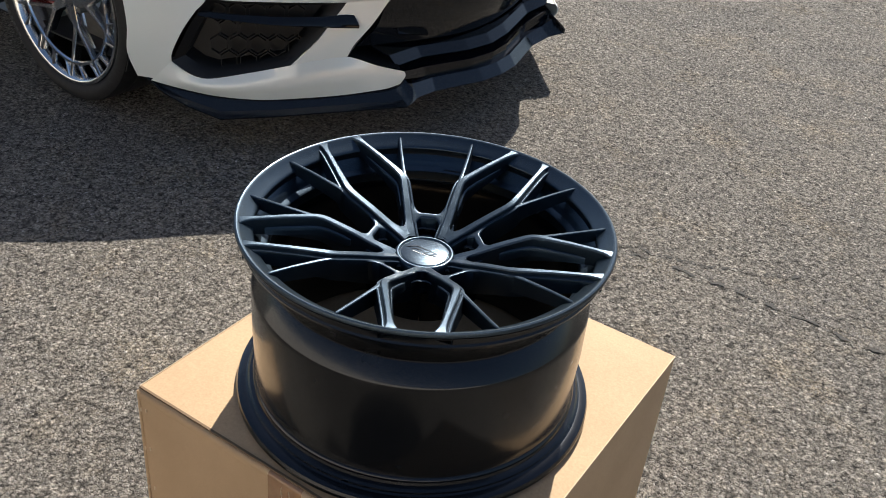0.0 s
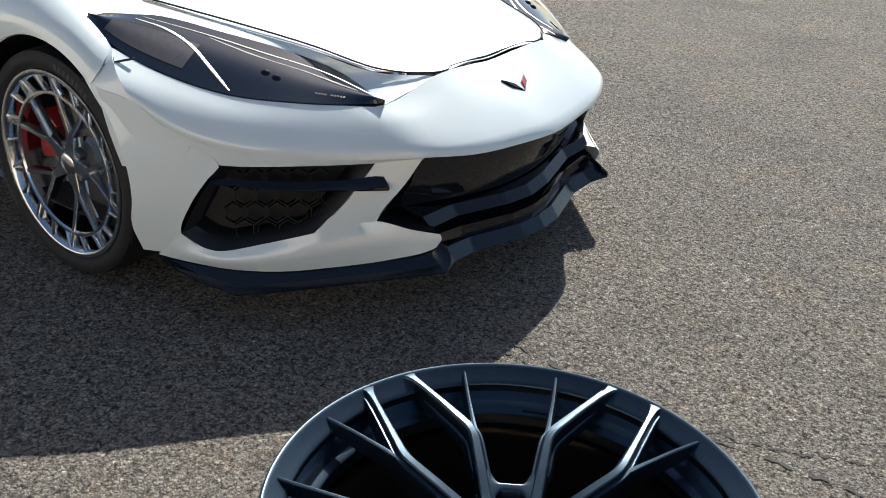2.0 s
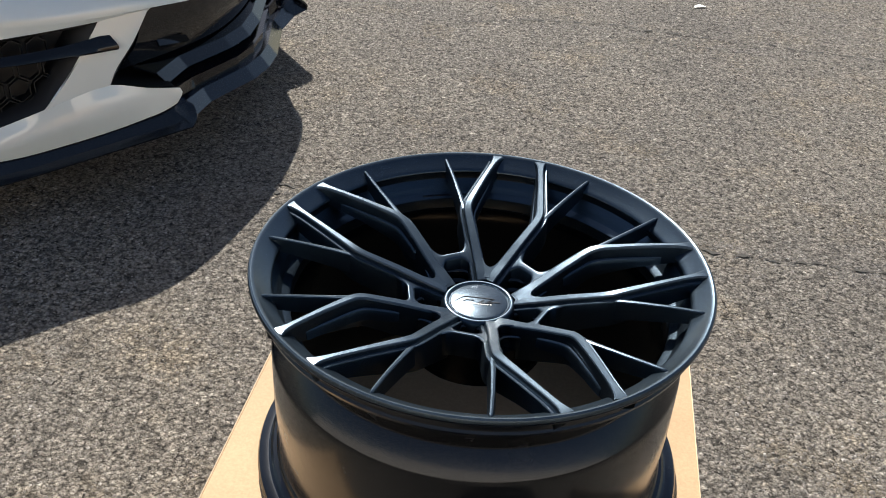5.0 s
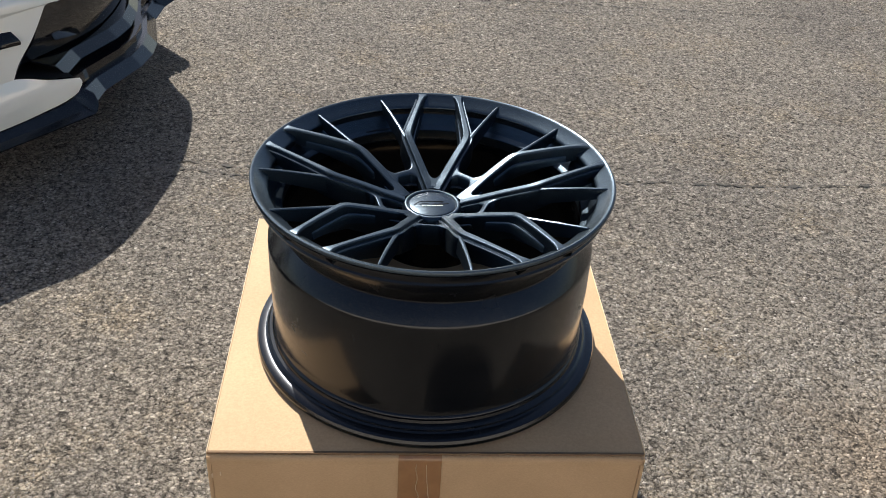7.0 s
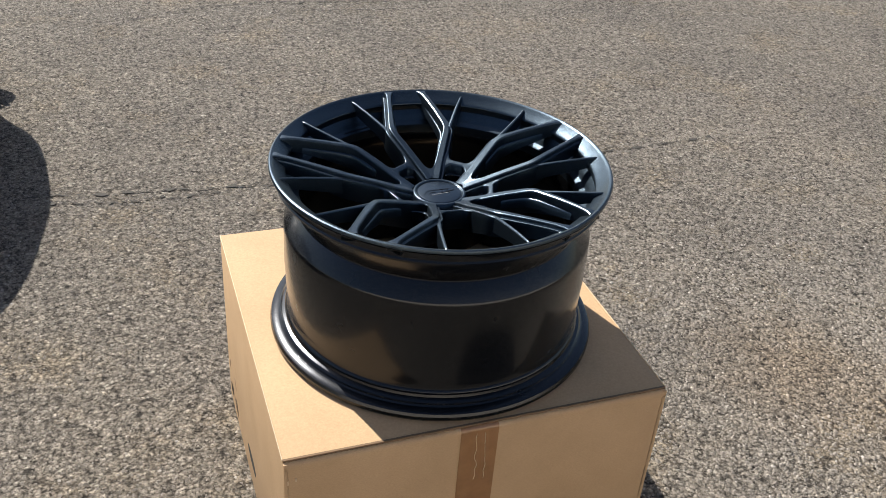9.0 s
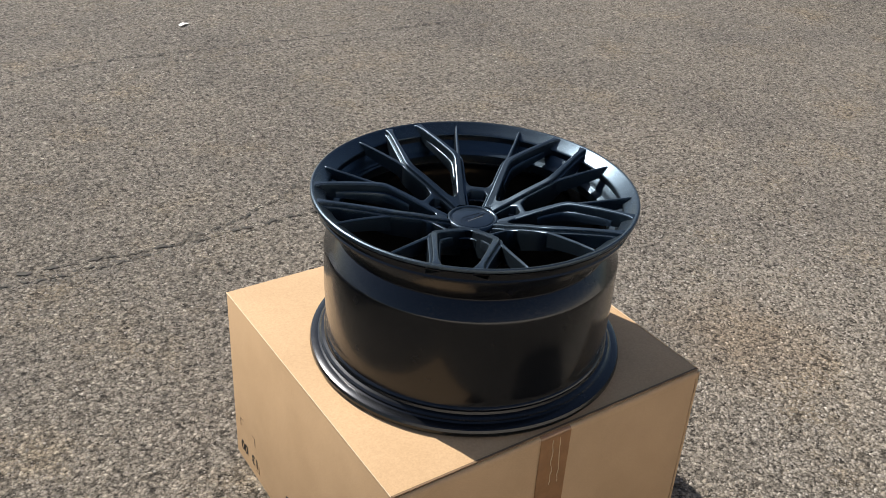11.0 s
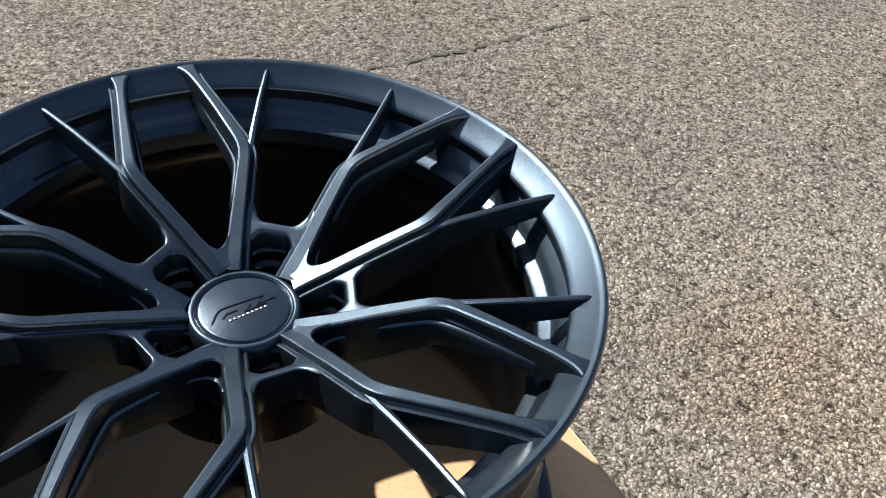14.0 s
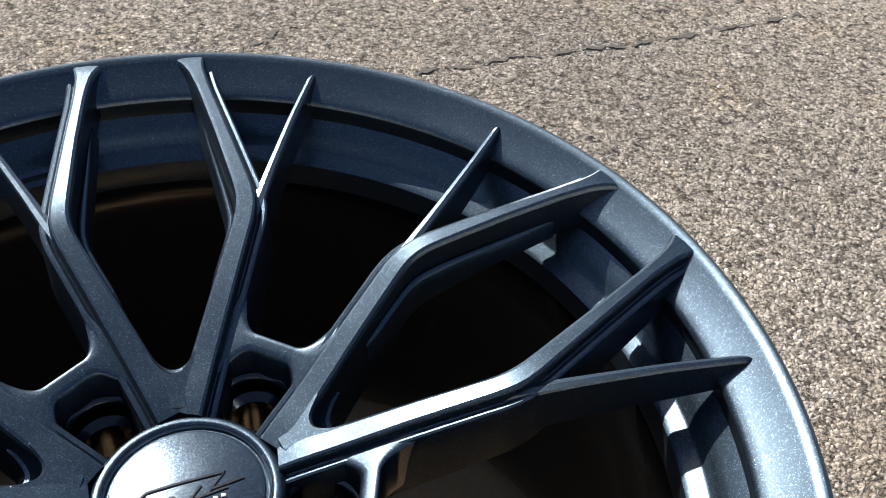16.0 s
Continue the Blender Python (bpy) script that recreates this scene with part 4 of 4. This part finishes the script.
    whole("windscreen", [[(-1.55, 0, 0.85), (-1.58, 0.35, 0.85), (-1.66, 0.66, 0.83)], [(-2.0, 0, 1.07), (-2.02, 0.3, 1.06), (-2.1, 0.56, 1.03)], [(-2.45, 0, 1.21), (-2.46, 0.28, 1.20), (-2.5, 0.50, 1.17)]], LENS, car, 14, 8, 0.004, "dark sloping glass")
    both("side_glass", [[(-1.66, 0.67, 0.83), (-2.1, 0.57, 1.03), (-2.5, 0.51, 1.17)], [(-1.80, 0.94, 0.75), (-2.1, 0.94, 0.82), (-2.6, 0.94, 0.84)]], LENS, car, 10, 6, 0.004)
    # seams
    for s in (-1, 1):
        pts = [(-0.238, 0.0, 0.6095), (-0.232, 0.10, 0.6160), (-0.226, 0.215, 0.6190), (-0.212, 0.240, 0.6185), (-0.218, 0.300, 0.6205), (-0.270, 0.385, 0.6270), (-0.345, 0.440, 0.6390), (-0.52, 0.494, 0.6755), (-0.73, 0.596, 0.7215), (-1.0, 0.715, 0.7690)]
        bm = bmesh.new()
        q = spline(pts, 70)
        sweep([(p.x, s * p.y, p.z + 0.0024, 0.0011, 0.005) for p in q], lambda w, d: [(-w, -d), (-w, 0), (w, 0), (w, -d)], bm)
        part("hood_gap", bm, SEAM, car, "thin dark panel gap")
        bm = bmesh.new()
        q = spline([(-0.745, 0.935, 0.676), (-0.785, 0.975, 0.664), (-0.826, 1.010, 0.642), (-0.858, 1.034, 0.610)], 14)
        sweep([(p.x, s * (p.y + 0.002), p.z + 0.002, 0.0011, 0.006) for p in q], lambda w, d: [(-w, -d), (-w, 0), (w, 0), (w, -d)], bm)
        part("fender_gap", bm, SEAM, car, "thin dark panel gap")
    # headlamps
    low = [(-0.233, 0.507, 0.570), (-0.295, 0.594, 0.573), (-0.395, 0.704, 0.582), (-0.525, 0.820, 0.601), (-0.68, 0.903, 0.643), (-0.82, 0.940, 0.690), (-0.955, 0.925, 0.746)]
    top = [(-0.233, 0.505, 0.571), (-0.33, 0.493, 0.592), (-0.43, 0.485, 0.617), (-0.566, 0.556, 0.664), (-0.72, 0.664, 0.708), (-0.86, 0.768, 0.744), (-0.955, 0.915, 0.750)]
    mid = [(a[0] * 0.5 + b[0] * 0.5 + 0.006, a[1] * 0.5 + b[1] * 0.5 + 0.008, a[2] * 0.5 + b[2] * 0.5 + 0.012) for a, b in zip(low, top)]
    for s in (-1, 1):
        lamp = part("headlamp", solid(loft([[(u, s * a, z) for u, a, z in c] for c in (low, mid, top)], 30, 12), 0.004), LENS, car, "dark glossy swept headlamp", 60)

        def on_lamp(f, g):
            """A place on the lamp: f along, g across from below."""
            lo, mi, to = (spline(c, 101)[int(f * 100)] for c in (low, mid, top))
            p = spline([lo, mi, to], 41)[int(g * 40)]
            return Vector((p.x + 0.0006, s * (p.y + 0.0010), p.z + 0.0014))

        def strip(name, spots, w, material, label):
            q = [on_lamp(f, g) for f, g in spots]
            q = spline(q, 24)
            bm = bmesh.new()
            sweep([(p.x, p.y, p.z, w * (1 - 0.6 * abs(2 * i / 23 - 1) ** 3), 0.004) for i, p in enumerate(q)], lambda w, d: [(-w, -d), (-w * 0.8, 0), (w * 0.8, 0), (w, -d)], bm)
            part(name, bm, material, lamp, label)

        strip("light_guide", [(0.47, 0.06), (0.56, 0.30), (0.66, 0.55), (0.76, 0.72), (0.86, 0.80)], 0.0060, STEEL, "bright curved light guide")
        strip("light_guide", [(0.06, 0.88), (0.25, 0.80), (0.45, 0.82), (0.65, 0.86), (0.84, 0.90)], 0.0030, STEEL, "bright curved light guide")
        strip("light_guide", [(0.10, 0.60), (0.28, 0.66), (0.46, 0.72), (0.62, 0.80)], 0.0025, CHROME, "thin bright trim line")
        refl = []
        for g in (0.16, 0.36, 0.60):
            refl.append([on_lamp(f, g) for f in (0.63, 0.70, 0.78, 0.86, 0.92)])
        part("side_reflector", solid(loft(refl, 14, 6), 0.002), LAMP_GREY, lamp, "smoked grey side reflector")
        for f, g in ((0.36, 0.42), (0.40, 0.46)):
            p = on_lamp(f, g)
            bm = bmesh.new()
            bmesh.ops.create_uvsphere(bm, u_segments=16, v_segments=8, radius=0.018, matrix=Matrix.Translation(p + Vector((0, 0, -0.0140))))
            part("projector_lens", bm, GLOSS, lamp, "small round projector lens")
        for i in range(9):
            bm = bmesh.new()
            q = on_lamp(0.13 + 0.012 * i, 0.22)
            block(bm, q.x - 0.0025, q.y - 0.002, q.z - 0.003, q.x + 0.0025, q.y + 0.002, q.z + 0.001)
            part("led_cell", bm, POLISH, lamp)
    # side vents: walls, mesh, fin
    ring = [(-0.178, 0.604, 0.437), (-0.33, 0.768, 0.433), (-0.474, 0.905, 0.431), (-0.520, 0.937, 0.340), (-0.572, 0.968, 0.222), (-0.530, 0.940, 0.188), (-0.480, 0.912, 0.178), (-0.380, 0.818, 0.203), (-0.290, 0.735, 0.232), (-0.235, 0.670, 0.322)]
    cu, ca, cz = -0.37, 0.80, 0.32
    for s in (-1, 1):
        vent = thing_part("air_vent", car)
        rows = []
        for k, (inset, back) in enumerate(((0.0, 0.002), (0.015, 0.004), (0.16, 0.022), (0.24, 0.075))):
            rows.append([((u + (cu - u) * inset) - back * 0.72, s * ((a + (ca - a) * inset) - back * 0.69), z + (cz - z) * inset) for u, a, z in ring + ring[:1]])
        bm = bmesh.new()
        vs = [[bm.verts.new(p) for p in r[:-1]] for r in rows]
        n = len(ring)
        for a, b in zip(vs, vs[1:]):
            for i in range(n):
                bm.faces.new((a[i], a[(i + 1) % n], b[(i + 1) % n], b[i]))
        bm.faces.new(vs[-1])
        part("vent_frame", bm, MATTE, vent, "black vent surround", 40)
        # hexagon mesh in the back
        bm = bmesh.new()
        for i in range(5):
            for j in range(4):
                f, g = (i + 0.5 * (j % 2)) / 5, j / 3
                u = -0.27 - 0.21 * f - 0.028
                a = 0.69 + 0.21 * f - 0.030
                z = 0.225 + 0.155 * g
                for k in range(6):
                    t0, t1 = radians(60 * k + 30), radians(60 * k + 90)
                    p = [Vector((u - 0.029 * math.cos(t) * 0.68, s * (a + 0.029 * math.cos(t) * 0.73), z + 0.032 * math.sin(t))) for t in (t0, t1)]
                    c = Vector((u, s * a, z))
                    quad = [p[0], p[1], p[1].lerp(c, 0.09), p[0].lerp(c, 0.09)]
                    o = Vector((0.012, s * -0.012 * -1, 0))
                    v = [bm.verts.new(q) for q in quad] + [bm.verts.new(q + o) for q in quad]
                    for f4 in ((0, 1, 2, 3), (4, 5, 6, 7), (2, 3, 7, 6), (0, 1, 5, 4)):
                        bm.faces.new([v[x] for x in f4])
        part("vent_mesh", bm, MATTE, vent, "black hexagonal mesh")
        fin = loft([[(-0.500, s * 0.915, 0.392), (-0.36, s * 0.790, 0.384), (-0.24, s * 0.675, 0.388), (-0.165, s * 0.592, 0.400)],
                    [(-0.490, s * 0.922, 0.380), (-0.34, s * 0.795, 0.366), (-0.22, s * 0.672, 0.362), (-0.140, s * 0.590, 0.362)],
                    [(-0.500, s * 0.910, 0.372), (-0.36, s * 0.780, 0.356), (-0.24, s * 0.665, 0.352), (-0.170, s * 0.600, 0.356)]], 16, 7)
        part("vent_fin", solid(fin, 0.006), GLOSS, vent, "black blade across the vent")
    # centre grille
    gr = thing_part("centre_grille", car)
    outline = [(-0.036, 0.0, 0.420), (-0.040, 0.20, 0.425), (-0.082, 0.508, 0.448), (-0.122, 0.548, 0.370), (-0.172, 0.598, 0.262), (-0.105, 0.532, 0.234), (-0.050, 0.482, 0.222)]
    whole_pts = outline + [(u, -a, z) for u, a, z in reversed(outline[1:])]
    n = len(whole_pts)
    bm = bmesh.new()
    rows = []
    for inset, back in ((0.0, 0.004), (0.04, 0.03), (0.12, 0.12), (0.2, 0.2)):
        rows.append([bm.verts.new((u - back, -a * (1 - inset), z + (0.33 - z) * inset)) for u, a, z in whole_pts])
    for a, b in zip(rows, rows[1:]):
        for i in range(n):
            if i != 6:
                bm.faces.new((a[i], a[(i + 1) % n], b[(i + 1) % n], b[i]))
    bm.faces.new(rows[-1])
    part("grille_surround", bm, MATTE, gr, "black grille opening", 40)
    facets("grille_lower_bar", [[(-0.024, 0, 0.196), (-0.036, 0.12, 0.200), (-0.085, 0.33, 0.214), (-0.080, 0.470, 0.222)], [(-0.050, 0, 0.226), (-0.062, 0.12, 0.230), (-0.110, 0.33, 0.244), (-0.105, 0.480, 0.254)], [(-0.120, 0, 0.240), (-0.132, 0.12, 0.244), (-0.165, 0.33, 0.258), (-0.160, 0.50, 0.275)]], GLOSS, gr, 0.006, "gloss black angular lower bar")
    facets("grille_lower_bar", [[(-0.012, 0, 0.134), (-0.022, 0.10, 0.135), (-0.076, 0.31, 0.142), (-0.066, 0.462, 0.176)], [(-0.014, 0, 0.166), (-0.025, 0.11, 0.168), (-0.080, 0.32, 0.178), (-0.072, 0.465, 0.200)], [(-0.070, 0, 0.182), (-0.080, 0.11, 0.184), (-0.120, 0.32, 0.195), (-0.11, 0.47, 0.212)]], GLOSS, gr, 0.006, "gloss black angular lower bar")
    whole("grille_panel", [[(-0.062, 0, 0.412), (-0.080, 0.22, 0.418), (-0.125, 0.490, 0.440)], [(-0.068, 0, 0.330), (-0.085, 0.22, 0.335), (-0.140, 0.510, 0.350)], [(-0.090, 0, 0.240), (-0.105, 0.22, 0.252), (-0.180, 0.560, 0.285)]], GLOSS, gr, 18, 10, 0.005, "glossy black inner grille panel")
    for s in (-1, 1):
        bm = loft([[(-0.095, s * 0.30, 0.300), (-0.110, s * 0.36, 0.318), (-0.125, s * 0.42, 0.330)], [(-0.080, s * 0.31, 0.288), (-0.094, s * 0.37, 0.300), (-0.112, s * 0.43, 0.312)]], 8, 3)
        part("grille_rib", solid(bm, 0.005), GLOSS, gr)
    # splitter lip
    LIP_OUT = [(-0.735, 0.985, 0.150), (-0.685, 0.998, 0.158), (-0.60, 0.985, 0.115), (-0.520, 0.960, 0.088), (-0.421, 0.914, 0.062), (-0.30, 0.796, 0.075), (-0.15, 0.646, 0.096), (-0.030, 0.524, 0.112), (-0.002, 0.500, 0.117)]
    LIP_IN = [(-0.735, 0.955, 0.165), (-0.690, 0.965, 0.172), (-0.62, 0.955, 0.150), (-0.545, 0.925, 0.132), (-0.455, 0.868, 0.118), (-0.345, 0.770, 0.118), (-0.20, 0.620, 0.135), (-0.085, 0.505, 0.152), (-0.060, 0.480, 0.165)]
    MIDLIP = [(a[0] * 0.55 + b[0] * 0.45, a[1] * 0.55 + b[1] * 0.45, a[2] * 0.75 + b[2] * 0.25) for a, b in zip(LIP_OUT, LIP_IN)]
    for s in (-1, 1):
        bm = bmesh.new()
        rows = [[bm.verts.new((u, s * a, z)) for u, a, z in c] for c in (LIP_OUT, MIDLIP, LIP_IN)]
        for p, q in zip(rows, rows[1:]):
            for i in range(len(p) - 1):
                bm.faces.new((p[i], p[i + 1], q[i + 1], q[i]))
        part("side_splitter", solid(bm, 0.006), CARBON, car, "glossy dark carbon splitter blade", 12)
    both("splitter_corner", [[(-0.002, 0.500, 0.117), (0.004, 0.484, 0.140), (-0.012, 0.464, 0.165)], [(-0.060, 0.490, 0.152), (-0.055, 0.478, 0.178), (-0.060, 0.466, 0.190)]], CARBON, car, 10, 4, 0.006)
    facets("centre_splitter", [[(0.030, 0, 0.094), (0.020, 0.10, 0.094), (-0.036, 0.31, 0.100), (-0.030, 0.42, 0.110), (-0.004, 0.492, 0.116)], [(0.002, 0, 0.128), (-0.008, 0.10, 0.128), (-0.062, 0.30, 0.134), (-0.064, 0.41, 0.142), (-0.046, 0.478, 0.168)], [(-0.080, 0, 0.140), (-0.090, 0.10, 0.140), (-0.130, 0.29, 0.145), (-0.130, 0.41, 0.155), (-0.110, 0.478, 0.185)]], CARBON, car, 0.007, "glossy dark carbon splitter blade with flat facets")
    both("lip_riser", [[(-0.70, 0.960, 0.168), (-0.56, 0.925, 0.130), (-0.455, 0.868, 0.112), (-0.345, 0.770, 0.112), (-0.20, 0.620, 0.130), (-0.075, 0.495, 0.150)], [(-0.70, 0.970, 0.22), (-0.57, 0.94, 0.175), (-0.462, 0.885, 0.150), (-0.35, 0.785, 0.14), (-0.20, 0.640, 0.16), (-0.08, 0.505, 0.18)]], GLOSS, car, 24, 4, 0.004)
    whole("underbody", [[(-0.03, 0, 0.085), (-0.07, 0.45, 0.11)], [(-0.30, 0, 0.09), (-0.36, 0.75, 0.09)], [(-0.75, 0, 0.11), (-0.72, 0.95, 0.14)], [(-2.6, 0, 0.13), (-2.6, 0.95, 0.13)]], MATTE, car, 8, 8, 0.006, "black flat underbody")
    for s in (-1, 1):
        # wheel well liner
        bm = loft([[(u, s * a, z) for u, a, z in arch(1.02, 0.372, -27, 200, 16)], [(u, s * a, z) for u, a, z in arch(0.70, 0.372, -27, 200, 16)]], 30, 3)
        part("wheel_well", solid(bm, 0.003), MATTE, car, "dark wheel well liner")
    # badge: plain crossed pennants
    bd = thing_part("nose_badge", car)
    for s, mat, mat2 in ((-1, GLOSS, GLOSS), (1, RED, CHROME)):
        base = Vector((-0.088, 0, 0.5235))
        out = Vector((-0.028, s * 0.050, 0.021))
        side = Vector((-0.022, s * 0.004, 0.014))
        for lift, mm, k in ((0.004, mat2, 1.0), (0.0065, mat, 0.74)):
            c = base + (out + side) * 0.5
            pts = [base, base + out * 0.9, base + out * 1.15 + side * 0.9, base + out * 0.25 + side * 1.1]
            bm = bmesh.new()
            up = Vector((0.55, 0, 0.83))
            low, top = ([bm.verts.new(c + (p - c) * k + up * (lift + d)) for p in pts] for d in (-0.006, 0.003))
            bm.faces.new(low), bm.faces.new(top)
            for i in range(4):
                bm.faces.new((low[i], low[i - 1], top[i - 1], top[i]))
            part("pennant", bm, mm, bd)
    for s in (-1, 1):
        build_road_wheel(car, s)
    return car


def thing_part(name, parent):
    """A group of pieces under a thing, carried by a small hidden-in-place base mesh."""
    ob = new(name)
    ob.parent = parent
    return ob


def build_road_wheel(car, s):
    """Front wheel, axle along the car's side; built with its face towards +z, then turned outwards."""
    turn = Matrix.Translation((-1.080, s * 1.000, 0.2920)) @ Matrix.Scale(1.09, 4) @ Matrix.Rotation(radians(90 if s < 0 else -90), 4, "X") @ Matrix.Rotation(radians(-8), 4, "Z")
    tyre = part("front_tyre", lathe([(0.266, -0.010), (0.272, -0.003), (0.285, 0.004), (0.302, 0.004), (0.315, -0.004), (0.318, -0.016), (0.320, -0.034), (0.321, -0.12), (0.320, -0.20), (0.313, -0.224), (0.30, -0.236), (0.27, -0.226), (0.262, -0.12)], 96), RUBBER, car, "black low-profile tyre", 40)
    tyre.matrix_basis = turn
    for z in (-0.07, -0.115, -0.16):
        part("tread_groove", lathe([(0.3190, z), (0.3214, z), (0.3214, z + 0.008), (0.3190, z + 0.008)], 96), SEAM, tyre, "dark tread groove")
    for i in range(8):
        for base in (62, 200):
            a = radians(base + i * 3.6)
            b = bmesh.new()
            block(b, -0.0055, -0.008, 0, 0.0055, 0.008, 0.001)
            part("sidewall_bar", b, LETTER, tyre, m=pose(0.294 * math.cos(a), 0.294 * math.sin(a), 0.0046, 0, 0, base + i * 3.6 + 90))
    rim = part("front_rim", lathe([(0.252, -0.004), (0.258, 0.0), (0.266, -0.001), (0.268, -0.008), (0.262, -0.016), (0.250, -0.03), (0.246, -0.12), (0.255, -0.21), (0.250, -0.212), (0.240, -0.12), (0.244, -0.03), (0.2475, -0.012)], 96), CHROME, tyre, "silver alloy rim", 50)
    sec = lambda w, d: [(-w - 0.002, -d), (-w, -0.004), (-w + 0.002, 0), (w - 0.002, 0), (w, -0.004), (w + 0.002, -d)]
    inner = part("spoke_ring", lathe([(0.196, -0.018), (0.200, -0.012), (0.207, -0.012), (0.210, -0.018), (0.208, -0.036), (0.198, -0.036)], 96), CHROME, rim, "", 40)
    yspoke = sweep(path_spline([(0.030, 0, -0.030, 0.022, 0.03), (0.075, 0, -0.030, 0.014, 0.03), (0.105, 0, -0.026, 0.013, 0.03)], 120), sec)
    fork = [sweep(path_spline([(0.092, k * 0.004, -0.0265, 0.008, 0.028), (0.15, k * 0.034, -0.020, 0.0068, 0.026), (0.204, k * 0.062, -0.013, 0.0065, 0.024), (0.240, k * 0.080, -0.008, 0.0065, 0.02), (0.251, k * 0.086, -0.005, 0.007, 0.016)], 100), sec) for k in (1, -1)]
    rung = sweep([(0.203, 0, -0.0125, 0.0042, 0.02), (0.232, 0.016, -0.008, 0.0042, 0.018), (0.2535, 0.027, -0.004, 0.0046, 0.014)], sec)
    y0 = f0 = f1 = r0 = None
    for k in range(5):
        m = pose(0, 0, 0, 0, 0, 72 * k + 8)
        if y0 is None:
            y0, f0, f1 = part("rim_spoke", yspoke, POLISH, rim, "polished spoke", m=m), part("rim_fork", fork[0], CHROME, rim, m=m), part("rim_fork", fork[1], CHROME, rim, m=m)
        else:
            for o in (y0, f0, f1):
                again(o.name.split(".")[0], o, rim, m)
    for k in range(20):
        m = pose(0, 0, 0, 0, 0, 18 * k)
        if r0 is None:
            r0 = part("rim_rung", rung, POLISH, rim, "polished rung of the outer ladder", m=m)
        else:
            again("rim_rung", r0, rim, m)
    part("rim_hub", lathe([(0, -0.026), (0.026, -0.026), (0.030, -0.029), (0.031, -0.034), (0.046, -0.036), (0.050, -0.05), (0.050, -0.09), (0, -0.09)], 48), CHROME, rim, "round silver hub cap", 40)
    nut = None
    for k in range(5):
        a = radians(72 * k + 44)
        m = pose(0.055 * math.cos(a), 0.055 * math.sin(a), 0)
        if nut is None:
            nut = part("lug_nut", lathe([(0, -0.034), (0.008, -0.034), (0.010, -0.037), (0.010, -0.06), (0, -0.06)], 6), STEEL, rim, m=m)
        else:
            again("lug_nut", nut, rim, m)
    part("brake_disc", lathe([(0.06, -0.105), (0.168, -0.105), (0.170, -0.108), (0.170, -0.128), (0.06, -0.128)], 64), STEEL, tyre, "grey steel brake disc", 40)
    pts = [(0.120 * math.cos(a), 0.120 * math.sin(a)) for a in (radians(152 + 6 * i) for i in range(9))] + [(0.190 * math.cos(a), 0.190 * math.sin(a)) for a in (radians(200 - 6 * i) for i in range(9))]
    part("brake_caliper", prism(pts, -0.150, -0.072, 0.006), RED, tyre, "red painted brake caliper")


build_car()
